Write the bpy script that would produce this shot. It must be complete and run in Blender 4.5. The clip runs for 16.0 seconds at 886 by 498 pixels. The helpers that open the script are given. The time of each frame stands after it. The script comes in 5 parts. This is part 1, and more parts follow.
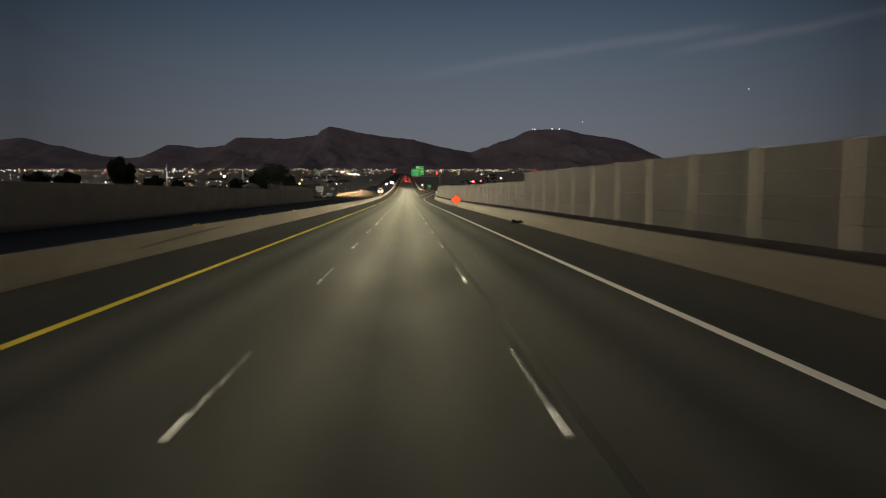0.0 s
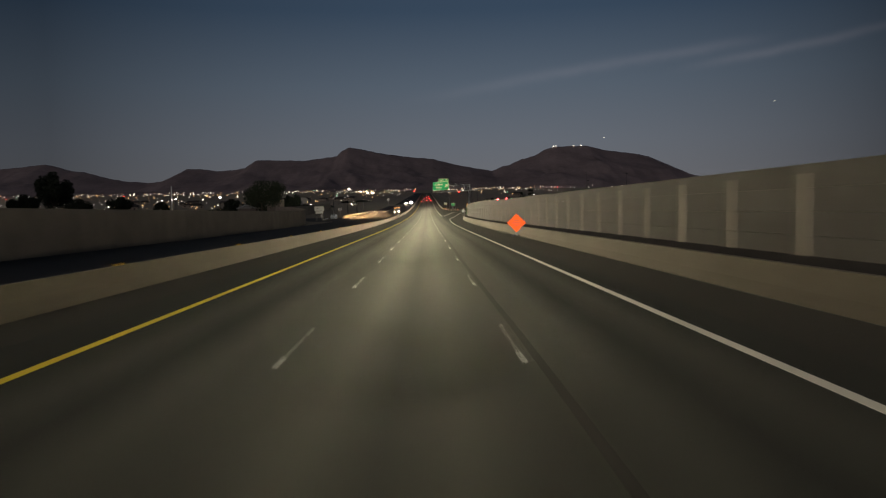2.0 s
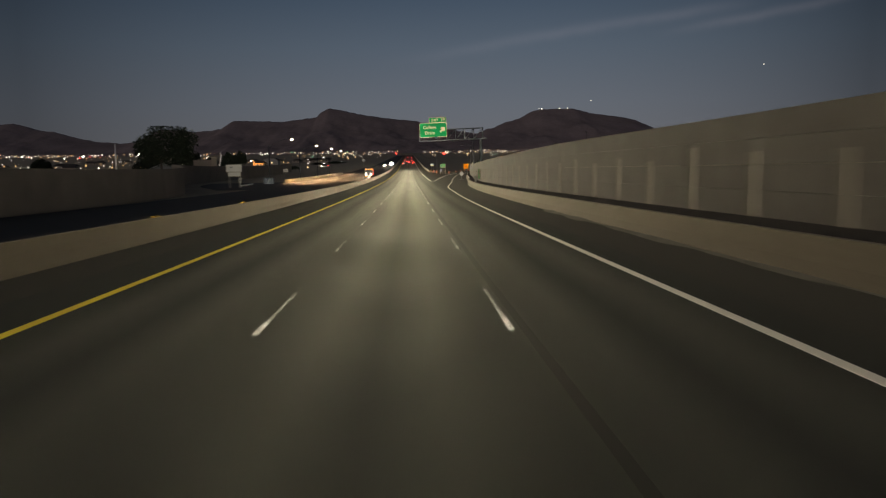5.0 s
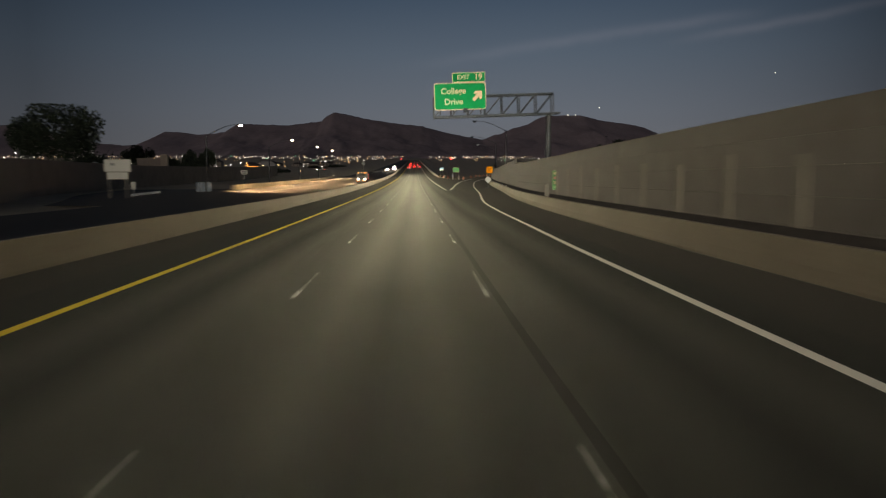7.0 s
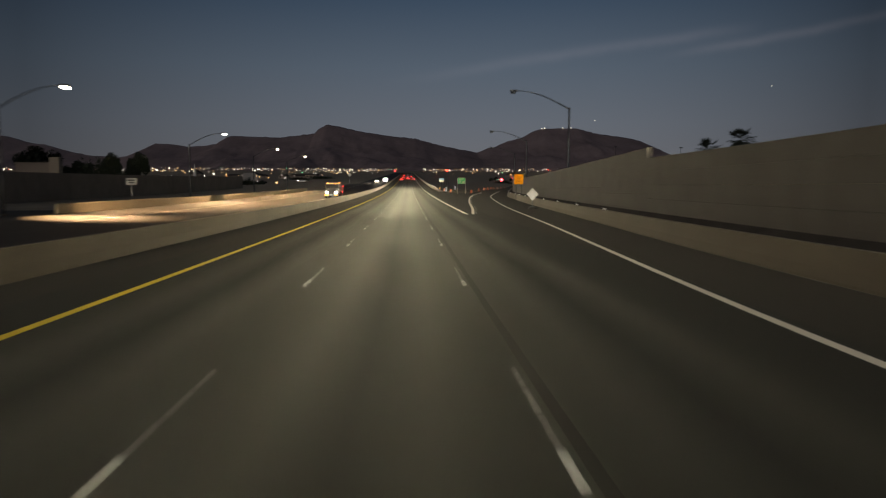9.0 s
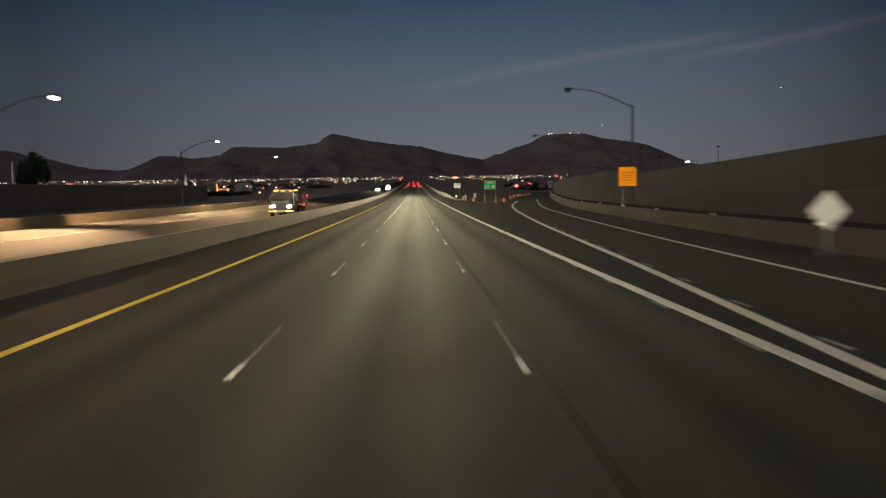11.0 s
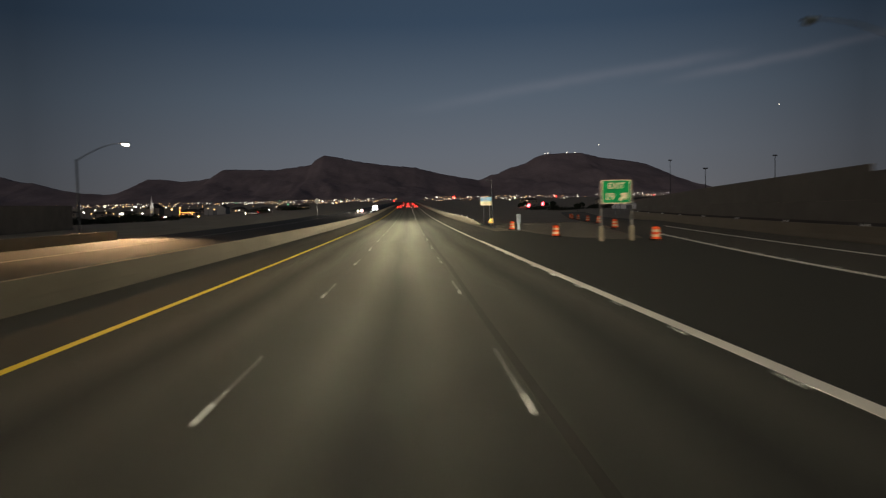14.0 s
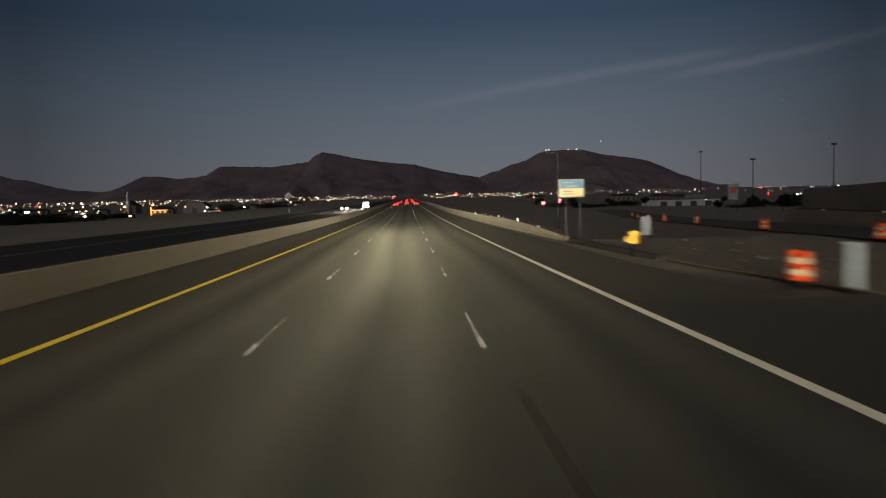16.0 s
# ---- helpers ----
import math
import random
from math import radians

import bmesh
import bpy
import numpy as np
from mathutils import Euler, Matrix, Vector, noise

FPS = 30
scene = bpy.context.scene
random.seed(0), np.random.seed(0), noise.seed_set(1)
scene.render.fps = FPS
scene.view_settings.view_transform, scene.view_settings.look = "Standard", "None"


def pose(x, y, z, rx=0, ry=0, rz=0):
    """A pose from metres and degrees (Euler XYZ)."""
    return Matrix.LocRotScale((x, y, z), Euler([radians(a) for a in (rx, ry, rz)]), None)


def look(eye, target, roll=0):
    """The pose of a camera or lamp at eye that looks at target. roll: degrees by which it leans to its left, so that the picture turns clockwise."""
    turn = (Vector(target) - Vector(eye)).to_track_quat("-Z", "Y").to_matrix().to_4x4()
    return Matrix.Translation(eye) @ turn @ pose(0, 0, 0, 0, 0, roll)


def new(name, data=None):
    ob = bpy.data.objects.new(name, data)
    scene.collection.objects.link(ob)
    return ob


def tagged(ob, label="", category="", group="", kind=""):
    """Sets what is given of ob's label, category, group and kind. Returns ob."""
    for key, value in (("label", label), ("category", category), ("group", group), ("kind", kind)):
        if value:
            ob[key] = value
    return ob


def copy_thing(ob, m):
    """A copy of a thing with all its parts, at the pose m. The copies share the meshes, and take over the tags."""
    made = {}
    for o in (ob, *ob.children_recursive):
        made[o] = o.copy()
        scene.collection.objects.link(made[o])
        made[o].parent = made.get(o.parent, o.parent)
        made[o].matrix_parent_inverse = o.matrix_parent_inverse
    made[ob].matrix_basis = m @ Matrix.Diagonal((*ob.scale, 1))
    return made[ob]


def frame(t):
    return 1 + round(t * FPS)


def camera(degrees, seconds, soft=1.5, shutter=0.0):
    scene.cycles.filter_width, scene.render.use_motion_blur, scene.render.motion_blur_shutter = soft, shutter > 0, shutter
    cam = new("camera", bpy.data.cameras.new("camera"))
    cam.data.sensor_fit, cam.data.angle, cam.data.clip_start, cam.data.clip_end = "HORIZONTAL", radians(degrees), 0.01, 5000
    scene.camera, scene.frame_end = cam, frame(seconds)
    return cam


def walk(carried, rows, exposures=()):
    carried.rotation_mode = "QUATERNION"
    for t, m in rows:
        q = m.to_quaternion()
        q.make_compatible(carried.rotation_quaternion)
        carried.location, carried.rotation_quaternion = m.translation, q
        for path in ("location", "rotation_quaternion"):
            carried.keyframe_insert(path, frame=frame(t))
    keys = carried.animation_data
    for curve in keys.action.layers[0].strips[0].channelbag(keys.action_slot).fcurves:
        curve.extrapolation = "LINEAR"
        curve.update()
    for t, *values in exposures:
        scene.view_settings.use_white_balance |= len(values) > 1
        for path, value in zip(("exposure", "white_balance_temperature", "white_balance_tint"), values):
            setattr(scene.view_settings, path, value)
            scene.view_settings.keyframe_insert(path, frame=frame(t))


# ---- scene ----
# A freeway at dusk: x is across the road, y along it, z up; the roadway follows a sag curve.
cam = camera(59.5, 16.0, soft=1.25, shutter=0.98)
EYE = 2.22


def road_z(y):
    """Height of the roadway along its length: a steady fall, then a long sag."""
    if y < 140:
        return -0.03 * y
    if y < 640:
        return -4.2 - 0.03 * (y - 140) + 0.000034 * (y - 140) ** 2
    return -10.7 + 0.004 * (min(y, 1800) - 640)


# seconds, x, y, yaw, pitch, roll
PATH = [
    (0.0, -0.014, -0.12, -2.71, -5.83, 0.01),
    (0.5, -0.027, 13.98, -2.37, -5.41, 0.23),
    (1.0, 0.012, 28.12, -1.98, -4.90, 0.56),
    (1.5, 0.065, 42.29, -1.49, -4.48, 0.81),
    (2.0, 0.070, 56.49, -1.20, -4.38, 1.06),
    (2.5, 0.070, 70.74, -1.09, -4.87, 1.16),
    (3.0, 0.052, 85.03, -1.24, -5.71, 1.06),
    (3.5, 0.005, 99.26, -1.95, -8.79, 0.86),
    (4.0, -0.010, 113.49, -2.35, -8.80, 0.65),
    (4.5, 0.018, 127.77, -2.39, -7.85, 0.63),
    (5.0, 0.027, 142.09, -2.49, -7.07, 0.67),
    (7.5, 0.149, 213.88, -2.03, -6.51, -0.19),
    (8.0, 0.204, 228.30, -2.09, -6.30, -0.31),
    (8.5, 0.199, 242.79, -2.29, -6.04, -0.29),
    (9.0, 0.169, 257.21, -2.54, -5.66, -0.16),
    (11.5, 0.063, 328.59, -2.04, -4.82, 0.88),
    (12.0, 0.015, 343.00, -2.13, -4.45, 0.81),
    (12.5, 0.017, 357.43, -2.30, -4.18, 1.09),
    (13.0, 0.076, 371.85, -2.38, -3.88, 1.00),
    (13.5, 0.113, 386.28, -2.50, -3.68, 1.15),
    (14.0, 0.159, 400.67, -2.52, -3.49, 1.33),
    (14.5, 0.162, 414.84, -2.54, -3.47, 1.52),
    (15.0, 0.286, 429.21, -2.68, -3.59, 1.73),
    (15.5, 0.328, 443.60, -2.76, -3.89, 1.65),
    (16.0, 0.343, 457.96, -2.58, -3.67, 1.31),
]
walk(cam, [(t, pose(x, y, road_z(y) + EYE, 90 + p, r, w)) for t, x, y, w, p, r in PATH])
scene.view_settings.exposure = 0.0

# ---- world and light ----
world = bpy.data.worlds.new("dusk")
scene.world = world
world.use_nodes = True
wn, wl = world.node_tree.nodes, world.node_tree.links
wn.clear()
w_out = wn.new("ShaderNodeOutputWorld")
w_bg = wn.new("ShaderNodeBackground")
w_tc = wn.new("ShaderNodeTexCoord")
w_sep = wn.new("ShaderNodeSeparateXYZ")
w_ramp = wn.new("ShaderNodeValToRGB")
wl.new(w_tc.outputs["Generated"], w_sep.inputs[0])
wl.new(w_sep.outputs["Z"], w_ramp.inputs[0])
e = w_ramp.color_ramp.elements
e[0].position, e[0].color = 0.0, (0.093, 0.094, 0.102, 1)
e[1].position, e[1].color = 1.0, (0.006, 0.011, 0.02, 1)
for p, c in ((0.06, (0.08, 0.0895, 0.106)), (0.13, (0.057, 0.0735, 0.096)), (0.22, (0.0245, 0.0405, 0.065)), (0.5, (0.012, 0.02, 0.034))):
    k = e.new(p)
    k.color = (*c, 1)


def wmath(op, a, b=None, c=None):
    n = wn.new("ShaderNodeMath")
    n.operation = op
    for i, v in enumerate((a, b, c)):
        if v is None:
            continue
        if isinstance(v, (int, float)):
            n.inputs[i].default_value = v
        else:
            wl.new(v, n.inputs[i])
    return n.outputs[0]


# two thin trails of cloud: bands along great circles, broken up by noise
w_noise = wn.new("ShaderNodeTexNoise")
w_noise.inputs["Scale"].default_value = 14
w_noise.inputs["Detail"].default_value = 5
wl.new(w_tc.outputs["Generated"], w_noise.inputs["Vector"])
slope = wmath("DIVIDE", w_sep.outputs["X"], wmath("MAXIMUM", w_sep.outputs["Y"], 0.05))
height = wmath("DIVIDE", w_sep.outputs["Z"], wmath("MAXIMUM", w_sep.outputs["Y"], 0.05))
trail = None
for a, b, s0, s1, wd, amp in ((0.117, 0.158, -0.06, 0.2, 0.007, 0.02), (0.086, 0.19, 0.3, 0.42, 0.006, 0.022)):
    line = wmath("ADD", wmath("MULTIPLY", slope, b), a)
    off = wmath("ADD", wmath("SUBTRACT", height, line), wmath("MULTIPLY", wmath("SUBTRACT", w_noise.outputs["Fac"], 0.5), 0.012))
    band = wmath("POWER", 2.718, wmath("MULTIPLY", wmath("POWER", wmath("DIVIDE", off, wd), 2.0), -1.0))
    fade = wn.new("ShaderNodeMapRange")
    fade.interpolation_type = "SMOOTHSTEP"
    wl.new(slope, fade.inputs["Value"])
    fade.inputs["From Min"].default_value, fade.inputs["From Max"].default_value = s0, s1
    if b < 0.17:
        cut = wn.new("ShaderNodeMapRange")
        cut.interpolation_type = "SMOOTHSTEP"
        wl.new(slope, cut.inputs["Value"])
        cut.inputs["From Min"].default_value, cut.inputs["From Max"].default_value = 0.36, 0.47
        cut.inputs["To Min"].default_value, cut.inputs["To Max"].default_value = 1.0, 0.0
        band = wmath("MULTIPLY", band, cut.outputs[0])
    band = wmath("MULTIPLY", wmath("MULTIPLY", band, fade.outputs[0]), wmath("MULTIPLY", amp, wmath("ADD", w_noise.outputs["Fac"], 0.4)))
    trail = band if trail is None else wmath("ADD", trail, band)
w_mix = wn.new("ShaderNodeMix")
w_mix.data_type, w_mix.blend_type = "RGBA", "ADD"
w_mix.inputs[0].default_value = 1.0
w_tint = wn.new("ShaderNodeMix")
w_tint.data_type, w_tint.blend_type = "RGBA", "MULTIPLY"
w_tint.inputs[0].default_value = 1.0
wl.new(trail, w_tint.inputs[6])
w_tint.inputs[7].default_value = (1.0, 0.82, 0.84, 1)
wl.new(w_ramp.outputs[0], w_mix.inputs[6])
wl.new(w_tint.outputs[2], w_mix.inputs[7])
side = wmath("SUBTRACT", slope, 0.12)
east = wmath("MAXIMUM", side, 0.0)
fall = wmath("SUBTRACT", 1.38, wmath("MULTIPLY", wmath("MULTIPLY", side, side), 2.2))
fall = wmath("MAXIMUM", wmath("SUBTRACT", fall, wmath("MULTIPLY", wmath("MULTIPLY", east, east), 1.2)), 0.6)
w_side = wn.new("ShaderNodeMix")
w_side.data_type, w_side.blend_type = "RGBA", "MULTIPLY"
w_side.inputs[0].default_value = 1.0
wl.new(w_mix.outputs[2], w_side.inputs[6])
wl.new(fall, w_side.inputs[7])
wl.new(w_side.outputs[2], w_bg.inputs["Color"])
wl.new(w_bg.outputs[0], w_out.inputs[0])
w_bg.inputs["Strength"].default_value = 1.12


def lamp(name, kind, energy, colour, m, **more):
    data = bpy.data.lights.new(name, kind)
    data.energy, data.color = energy, colour
    if kind == "SPOT":
        data.spot_size, data.spot_blend, data.shadow_soft_size = radians(more["cone"]), more["blend"], more["soft"]
    elif kind == "SUN":
        data.angle = radians(more["cone"])
    else:
        data.shadow_soft_size = more["soft"]
    ob = new(name, data)
    ob.matrix_world = m
    return ob


# afterglow of the set sun, low behind the road's start
lamp("afterglow", "SUN", 0.36, (1.0, 0.86, 0.78), look((-75, -100, 50), (0, 0, 0)), cone=50)
# unseen fixed spots added along the lane, in place of one moving truck's headlights
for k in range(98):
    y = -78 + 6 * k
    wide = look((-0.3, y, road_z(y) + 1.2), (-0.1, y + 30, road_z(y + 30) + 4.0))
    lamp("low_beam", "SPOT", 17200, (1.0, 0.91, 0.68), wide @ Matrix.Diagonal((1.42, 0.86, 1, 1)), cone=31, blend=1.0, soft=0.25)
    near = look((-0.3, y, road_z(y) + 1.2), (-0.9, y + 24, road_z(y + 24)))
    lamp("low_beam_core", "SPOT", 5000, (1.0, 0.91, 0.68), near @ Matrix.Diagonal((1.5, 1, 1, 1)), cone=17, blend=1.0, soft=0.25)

# ---- materials ----


def material(name, base, rough=0.8, metal=0.0, vary=0.25, scale=3.0, bump=0.0, bump_scale=60.0, fine=0.15, stretch=None, emit=None, strength=0.0, spec=0.5, sheen=0.0, tint=(1.0, 0.93, 0.76), nap=0.5):
    m = bpy.data.materials.new(name)
    m.use_nodes = True
    n, l = m.node_tree.nodes, m.node_tree.links
    b = n["Principled BSDF"]
    b.inputs["Roughness"].default_value, b.inputs["Metallic"].default_value = rough, metal
    b.inputs["Specular IOR Level"].default_value = spec
    b.inputs["Base Color"].default_value = (*base, 1)
    b.inputs["Sheen Weight"].default_value, b.inputs["Sheen Roughness"].default_value = sheen, nap
    b.inputs["Sheen Tint"].default_value = (*tint, 1)
    if emit:
        b.inputs["Emission Color"].default_value = (*emit, 1)
        b.inputs["Emission Strength"].default_value = strength
    if vary:
        tc = n.new("ShaderNodeTexCoord")
        src = tc.outputs["Object"]
        if stretch:
            mp = n.new("ShaderNodeMapping")
            mp.inputs["Scale"].default_value = stretch
            l.new(src, mp.inputs["Vector"])
            src = mp.outputs[0]
        big, small = n.new("ShaderNodeTexNoise"), n.new("ShaderNodeTexNoise")
        big.inputs["Scale"].default_value, big.inputs["Detail"].default_value = scale, 4
        small.inputs["Scale"].default_value, small.inputs["Detail"].default_value = scale * 14, 3
        l.new(src, big.inputs["Vector"])
        l.new(src, small.inputs["Vector"])
        oi = n.new("ShaderNodeObjectInfo")
        add = n.new("ShaderNodeMath")
        add.operation = "MULTIPLY_ADD"
        l.new(small.outputs["Fac"], add.inputs[0])
        add.inputs[1].default_value = fine / max(vary, 0.01)
        l.new(big.outputs["Fac"], add.inputs[2])
        add2 = n.new("ShaderNodeMath")
        add2.operation = "MULTIPLY_ADD"
        l.new(oi.outputs["Random"], add2.inputs[0])
        add2.inputs[1].default_value = 0.25
        l.new(add.outputs[0], add2.inputs[2])
        mr = n.new("ShaderNodeMapRange")
        l.new(add2.outputs[0], mr.inputs["Value"])
        top = 1 + fine / max(vary, 0.01)
        mr.inputs["From Min"].default_value, mr.inputs["From Max"].default_value = 0.25 * top, 0.75 * top + 0.25
        mr.inputs["To Min"].default_value, mr.inputs["To Max"].default_value = 1 - vary, 1 + vary
        mul = n.new("ShaderNodeMix")
        mul.data_type, mul.blend_type = "RGBA", "MULTIPLY"
        mul.inputs[0].default_value = 1.0
        mul.inputs[6].default_value = (*base, 1)
        l.new(mr.outputs[0], mul.inputs[7])
        l.new(mul.outputs[2], b.inputs["Base Color"])
        if bump:
            bn, bp = n.new("ShaderNodeTexNoise"), n.new("ShaderNodeBump")
            bn.inputs["Scale"].default_value = bump_scale
            bp.inputs["Strength"].default_value, bp.inputs["Distance"].default_value = bump, 0.02 if bump_scale > 1 else 12.0
            l.new(tc.outputs["Object"], bn.inputs["Vector"])
            l.new(bn.outputs["Fac"], bp.inputs["Height"])
            l.new(bp.outputs[0], b.inputs["Normal"])
    return m


def lane_asphalt():
    """Worn lane asphalt: polished wheel tracks and a dark oil strip in every lane, contrast tuned to carry headlight
    brightness too, grain and patches.
    """
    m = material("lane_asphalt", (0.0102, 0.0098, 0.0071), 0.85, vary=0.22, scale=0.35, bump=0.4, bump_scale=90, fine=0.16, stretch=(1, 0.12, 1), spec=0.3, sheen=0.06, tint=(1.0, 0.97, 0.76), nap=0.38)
    n, l = m.node_tree.nodes, m.node_tree.links
    tc = n.new("ShaderNodeTexCoord")
    sep = n.new("ShaderNodeSeparateXYZ")
    l.new(tc.outputs["Object"], sep.inputs[0])

    def mt(op, a, b, c=None):
        k = n.new("ShaderNodeMath")
        k.operation = op
        for i, v in enumerate((a, b, c)):
            if v is None:
                continue
            if isinstance(v, (int, float)):
                k.inputs[i].default_value = v
            else:
                l.new(v, k.inputs[i])
        return k.outputs[0]

    # the wheel tracks wander a little along the lane
    drift = n.new("ShaderNodeTexNoise")
    drift.noise_dimensions = "1D"
    drift.inputs["Scale"].default_value, drift.inputs["Detail"].default_value = 0.03, 2
    l.new(sep.outputs["Y"], drift.inputs["W"])
    wander = mt("MULTIPLY", mt("SUBTRACT", drift.outputs["Fac"], 0.5), 0.7)
    across = mt("FRACT", mt("DIVIDE", mt("ADD", mt("ADD", sep.outputs["X"], wander), 2.2 + 3.66 * 4), 3.66), 0)
    ramp = n.new("ShaderNodeValToRGB")
    l.new(across, ramp.inputs[0])
    el = ramp.color_ramp.elements
    el[0].position, el[0].color = 0.0, (1.05, 1.05, 1.05, 1)
    el[1].position, el[1].color = 1.0, (1.05, 1.05, 1.05, 1)
    for p, v in ((0.12, 1.1), (0.29, 1.48), (0.4, 1.05), (0.5, 0.66), (0.6, 1.05), (0.72, 1.48), (0.88, 1.1)):
        el.new(p).color = (v, v, v, 1)
    mul = n.new("ShaderNodeMix")
    mul.data_type, mul.blend_type = "RGBA", "MULTIPLY"
    mul.inputs[0].default_value = 1.0
    # no traffic wears the gore and the margins: there the surface stays even
    margin = n.new("ShaderNodeMapRange")
    margin.interpolation_type = "SMOOTHSTEP"
    l.new(mt("ABSOLUTE", mt("ADD", sep.outputs["X"], 0.37), 0), margin.inputs["Value"])
    margin.inputs["From Min"].default_value, margin.inputs["From Max"].default_value = 4.6, 5.6
    worn = n.new("ShaderNodeMix")
    worn.data_type = "RGBA"
    l.new(margin.outputs[0], worn.inputs[0])
    l.new(ramp.outputs[0], worn.inputs[6])
    worn.inputs[7].default_value = (0.72, 0.72, 0.72, 1)
    b = n["Principled BSDF"]
    old = b.inputs["Base Color"].links[0].from_socket
    l.new(old, mul.inputs[6])
    l.new(worn.outputs[2], mul.inputs[7])
    l.new(mul.outputs[2], b.inputs["Base Color"])
    # sheen stands in for headlight brightness on distant asphalt, scaled by the same strips
    l.new(mt("MULTIPLY", worn.outputs[2], 0.085), b.inputs["Sheen Weight"])
    return m


LANE = lane_asphalt()
# sheen on these surfaces imitates headlight reach: bright far off, dark near by
SHOULDER = material("shoulder_asphalt", (0.0088, 0.0088, 0.0067), 0.9, vary=0.35, scale=0.5, bump=0.5, bump_scale=80, stretch=(1, 0.15, 1), spec=0.2, sheen=0.115, nap=0.38)
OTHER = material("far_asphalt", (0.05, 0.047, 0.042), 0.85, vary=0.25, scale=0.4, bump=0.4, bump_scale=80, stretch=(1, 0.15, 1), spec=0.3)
CONCRETE = material("barrier_concrete", (0.135, 0.112, 0.08), 0.9, vary=0.34, scale=0.7, bump=0.3, bump_scale=40, stretch=(1, 0.25, 1), spec=0.2, sheen=0.21, tint=(1.0, 0.89, 0.7), nap=0.36)
WALLC = material("wall_concrete", (0.118, 0.105, 0.09), 0.92, vary=0.26, scale=0.8, bump=0.3, bump_scale=25, spec=0.2, sheen=0.1, tint=(1.0, 0.94, 0.83), nap=0.35)
WALLD = material("block_wall", (0.24, 0.205, 0.175), 0.92, vary=0.25, scale=0.5, bump=0.3, bump_scale=20, spec=0.2)
POSTC = material("post_concrete", (0.172, 0.149, 0.121), 0.92, vary=0.2, scale=1.2, bump=0.3, bump_scale=25, spec=0.2, sheen=0.12, tint=(1.0, 0.94, 0.83), nap=0.35)
GROUND = material("desert_ground", (0.27, 0.23, 0.175), 0.95, vary=0.45, scale=0.2, fine=0.3, bump=0.6, bump_scale=8, spec=0.1, sheen=0.07, nap=0.35)
# soil colour darkened for the shade between barrier and wall
BERM = material("shaded_soil", (0.08, 0.071, 0.062), 0.95, vary=0.4, scale=0.8, bump=0.6, bump_scale=10, spec=0.1)
SILT = material("pale_silt", (0.2, 0.185, 0.15), 0.95, vary=0.4, scale=0.6, bump=0.5, bump_scale=12, spec=0.1, sheen=0.06)
GORED = material("gore_dirt", (0.11, 0.09, 0.064), 0.95, vary=0.55, scale=0.55, fine=0.4, bump=0.8, bump_scale=9, spec=0.1, sheen=0.12, nap=0.4)
DIRT = material("desert_dirt", (0.19, 0.155, 0.11), 0.95, vary=0.4, scale=0.25, bump=0.6, bump_scale=8, spec=0.1)
ROCK = material("mountain_rock", (0.32, 0.258, 0.26), 0.95, vary=0.35, scale=0.006, fine=0.25, bump=0.3, bump_scale=0.02, spec=0.0)
WHITE = material("white_road_paint", (0.86, 0.84, 0.77), 0.6, vary=0.22, scale=3.0, sheen=0.55)
DASH = material("white_ceramic", (0.43, 0.42, 0.385), 0.5, vary=0.15, scale=2.5, sheen=0.2)
# lower base colour than the other white lines
DIMW = material("dim_white_paint", (0.3, 0.29, 0.26), 0.7, vary=0.35, scale=2.0)
YELLOW = material("yellow_road_paint", (0.95, 0.69, 0.03), 0.6, vary=0.25, scale=3.0, sheen=0.45, tint=(1.0, 0.77, 0.08))
MARKER = material("reflector_white", (0.8, 0.79, 0.75), 0.5, vary=0.0, sheen=0.3)
AMBER = material("reflector_amber", (0.95, 0.6, 0.08), 0.4, 1.0, vary=0.0)
GREEN = material("sign_green", (0.004, 0.145, 0.045), 0.9, spec=0.05, vary=0.08, scale=2.0)
LEGEND = material("sign_white_sheeting", (0.44, 0.34, 0.23), 0.9, spec=0.05, vary=0.06, scale=2.0)
SIGNOR = material("sign_fluorescent_orange", (0.72, 0.085, 0.014), 0.9, spec=0.05, vary=0.1, scale=2.0)
# weak light put into the colour: darker copies for the marker sign and delineator
DIMGREEN = material("sign_green_dimmed", (0.02, 0.085, 0.03), 0.9, spec=0.05, vary=0.1, scale=2.0)
DIMWHITE = material("sign_white_dimmed", (0.12, 0.115, 0.1), 0.9, spec=0.05, vary=0.15, scale=2.0)
ORANGE = material("sign_orange", (0.5, 0.06, 0.016), 0.9, spec=0.05, vary=0.1, scale=2.0)
WORKS = material("sign_work_amber", (0.7, 0.25, 0.005), 0.9, spec=0.05, vary=0.08, scale=2.0)
BLACK = material("black_legend", (0.015, 0.014, 0.013), 0.6, vary=0.1)
BLUE = material("sign_blue", (0.13, 0.25, 0.4), 0.9, spec=0.05, vary=0.08)
CREAM = material("sign_cream", (0.55, 0.48, 0.28), 0.9, spec=0.05, vary=0.08)
STEEL = material("galvanised_steel", (0.16, 0.165, 0.17), 0.5, 0.6, vary=0.25, scale=2.0)
DARKSTEEL = material("dark_grey_steel", (0.045, 0.042, 0.042), 0.6, 0.3, vary=0.3, scale=2.0)
POLE = material("dark_pole_steel", (0.034, 0.037, 0.043), 0.8, 0.0, vary=0.3, scale=2.0, spec=0.2)
RUBBER = material("tyre_rubber", (0.01, 0.01, 0.01), 1.0, vary=0.3, scale=5.0, spec=0.02)
YMARK = material("marker_yellow", (0.75, 0.43, 0.008), 0.45, vary=0.1)
LEAF = material("leaf_green", (0.016, 0.024, 0.011), 0.8, vary=0.4, scale=0.5)
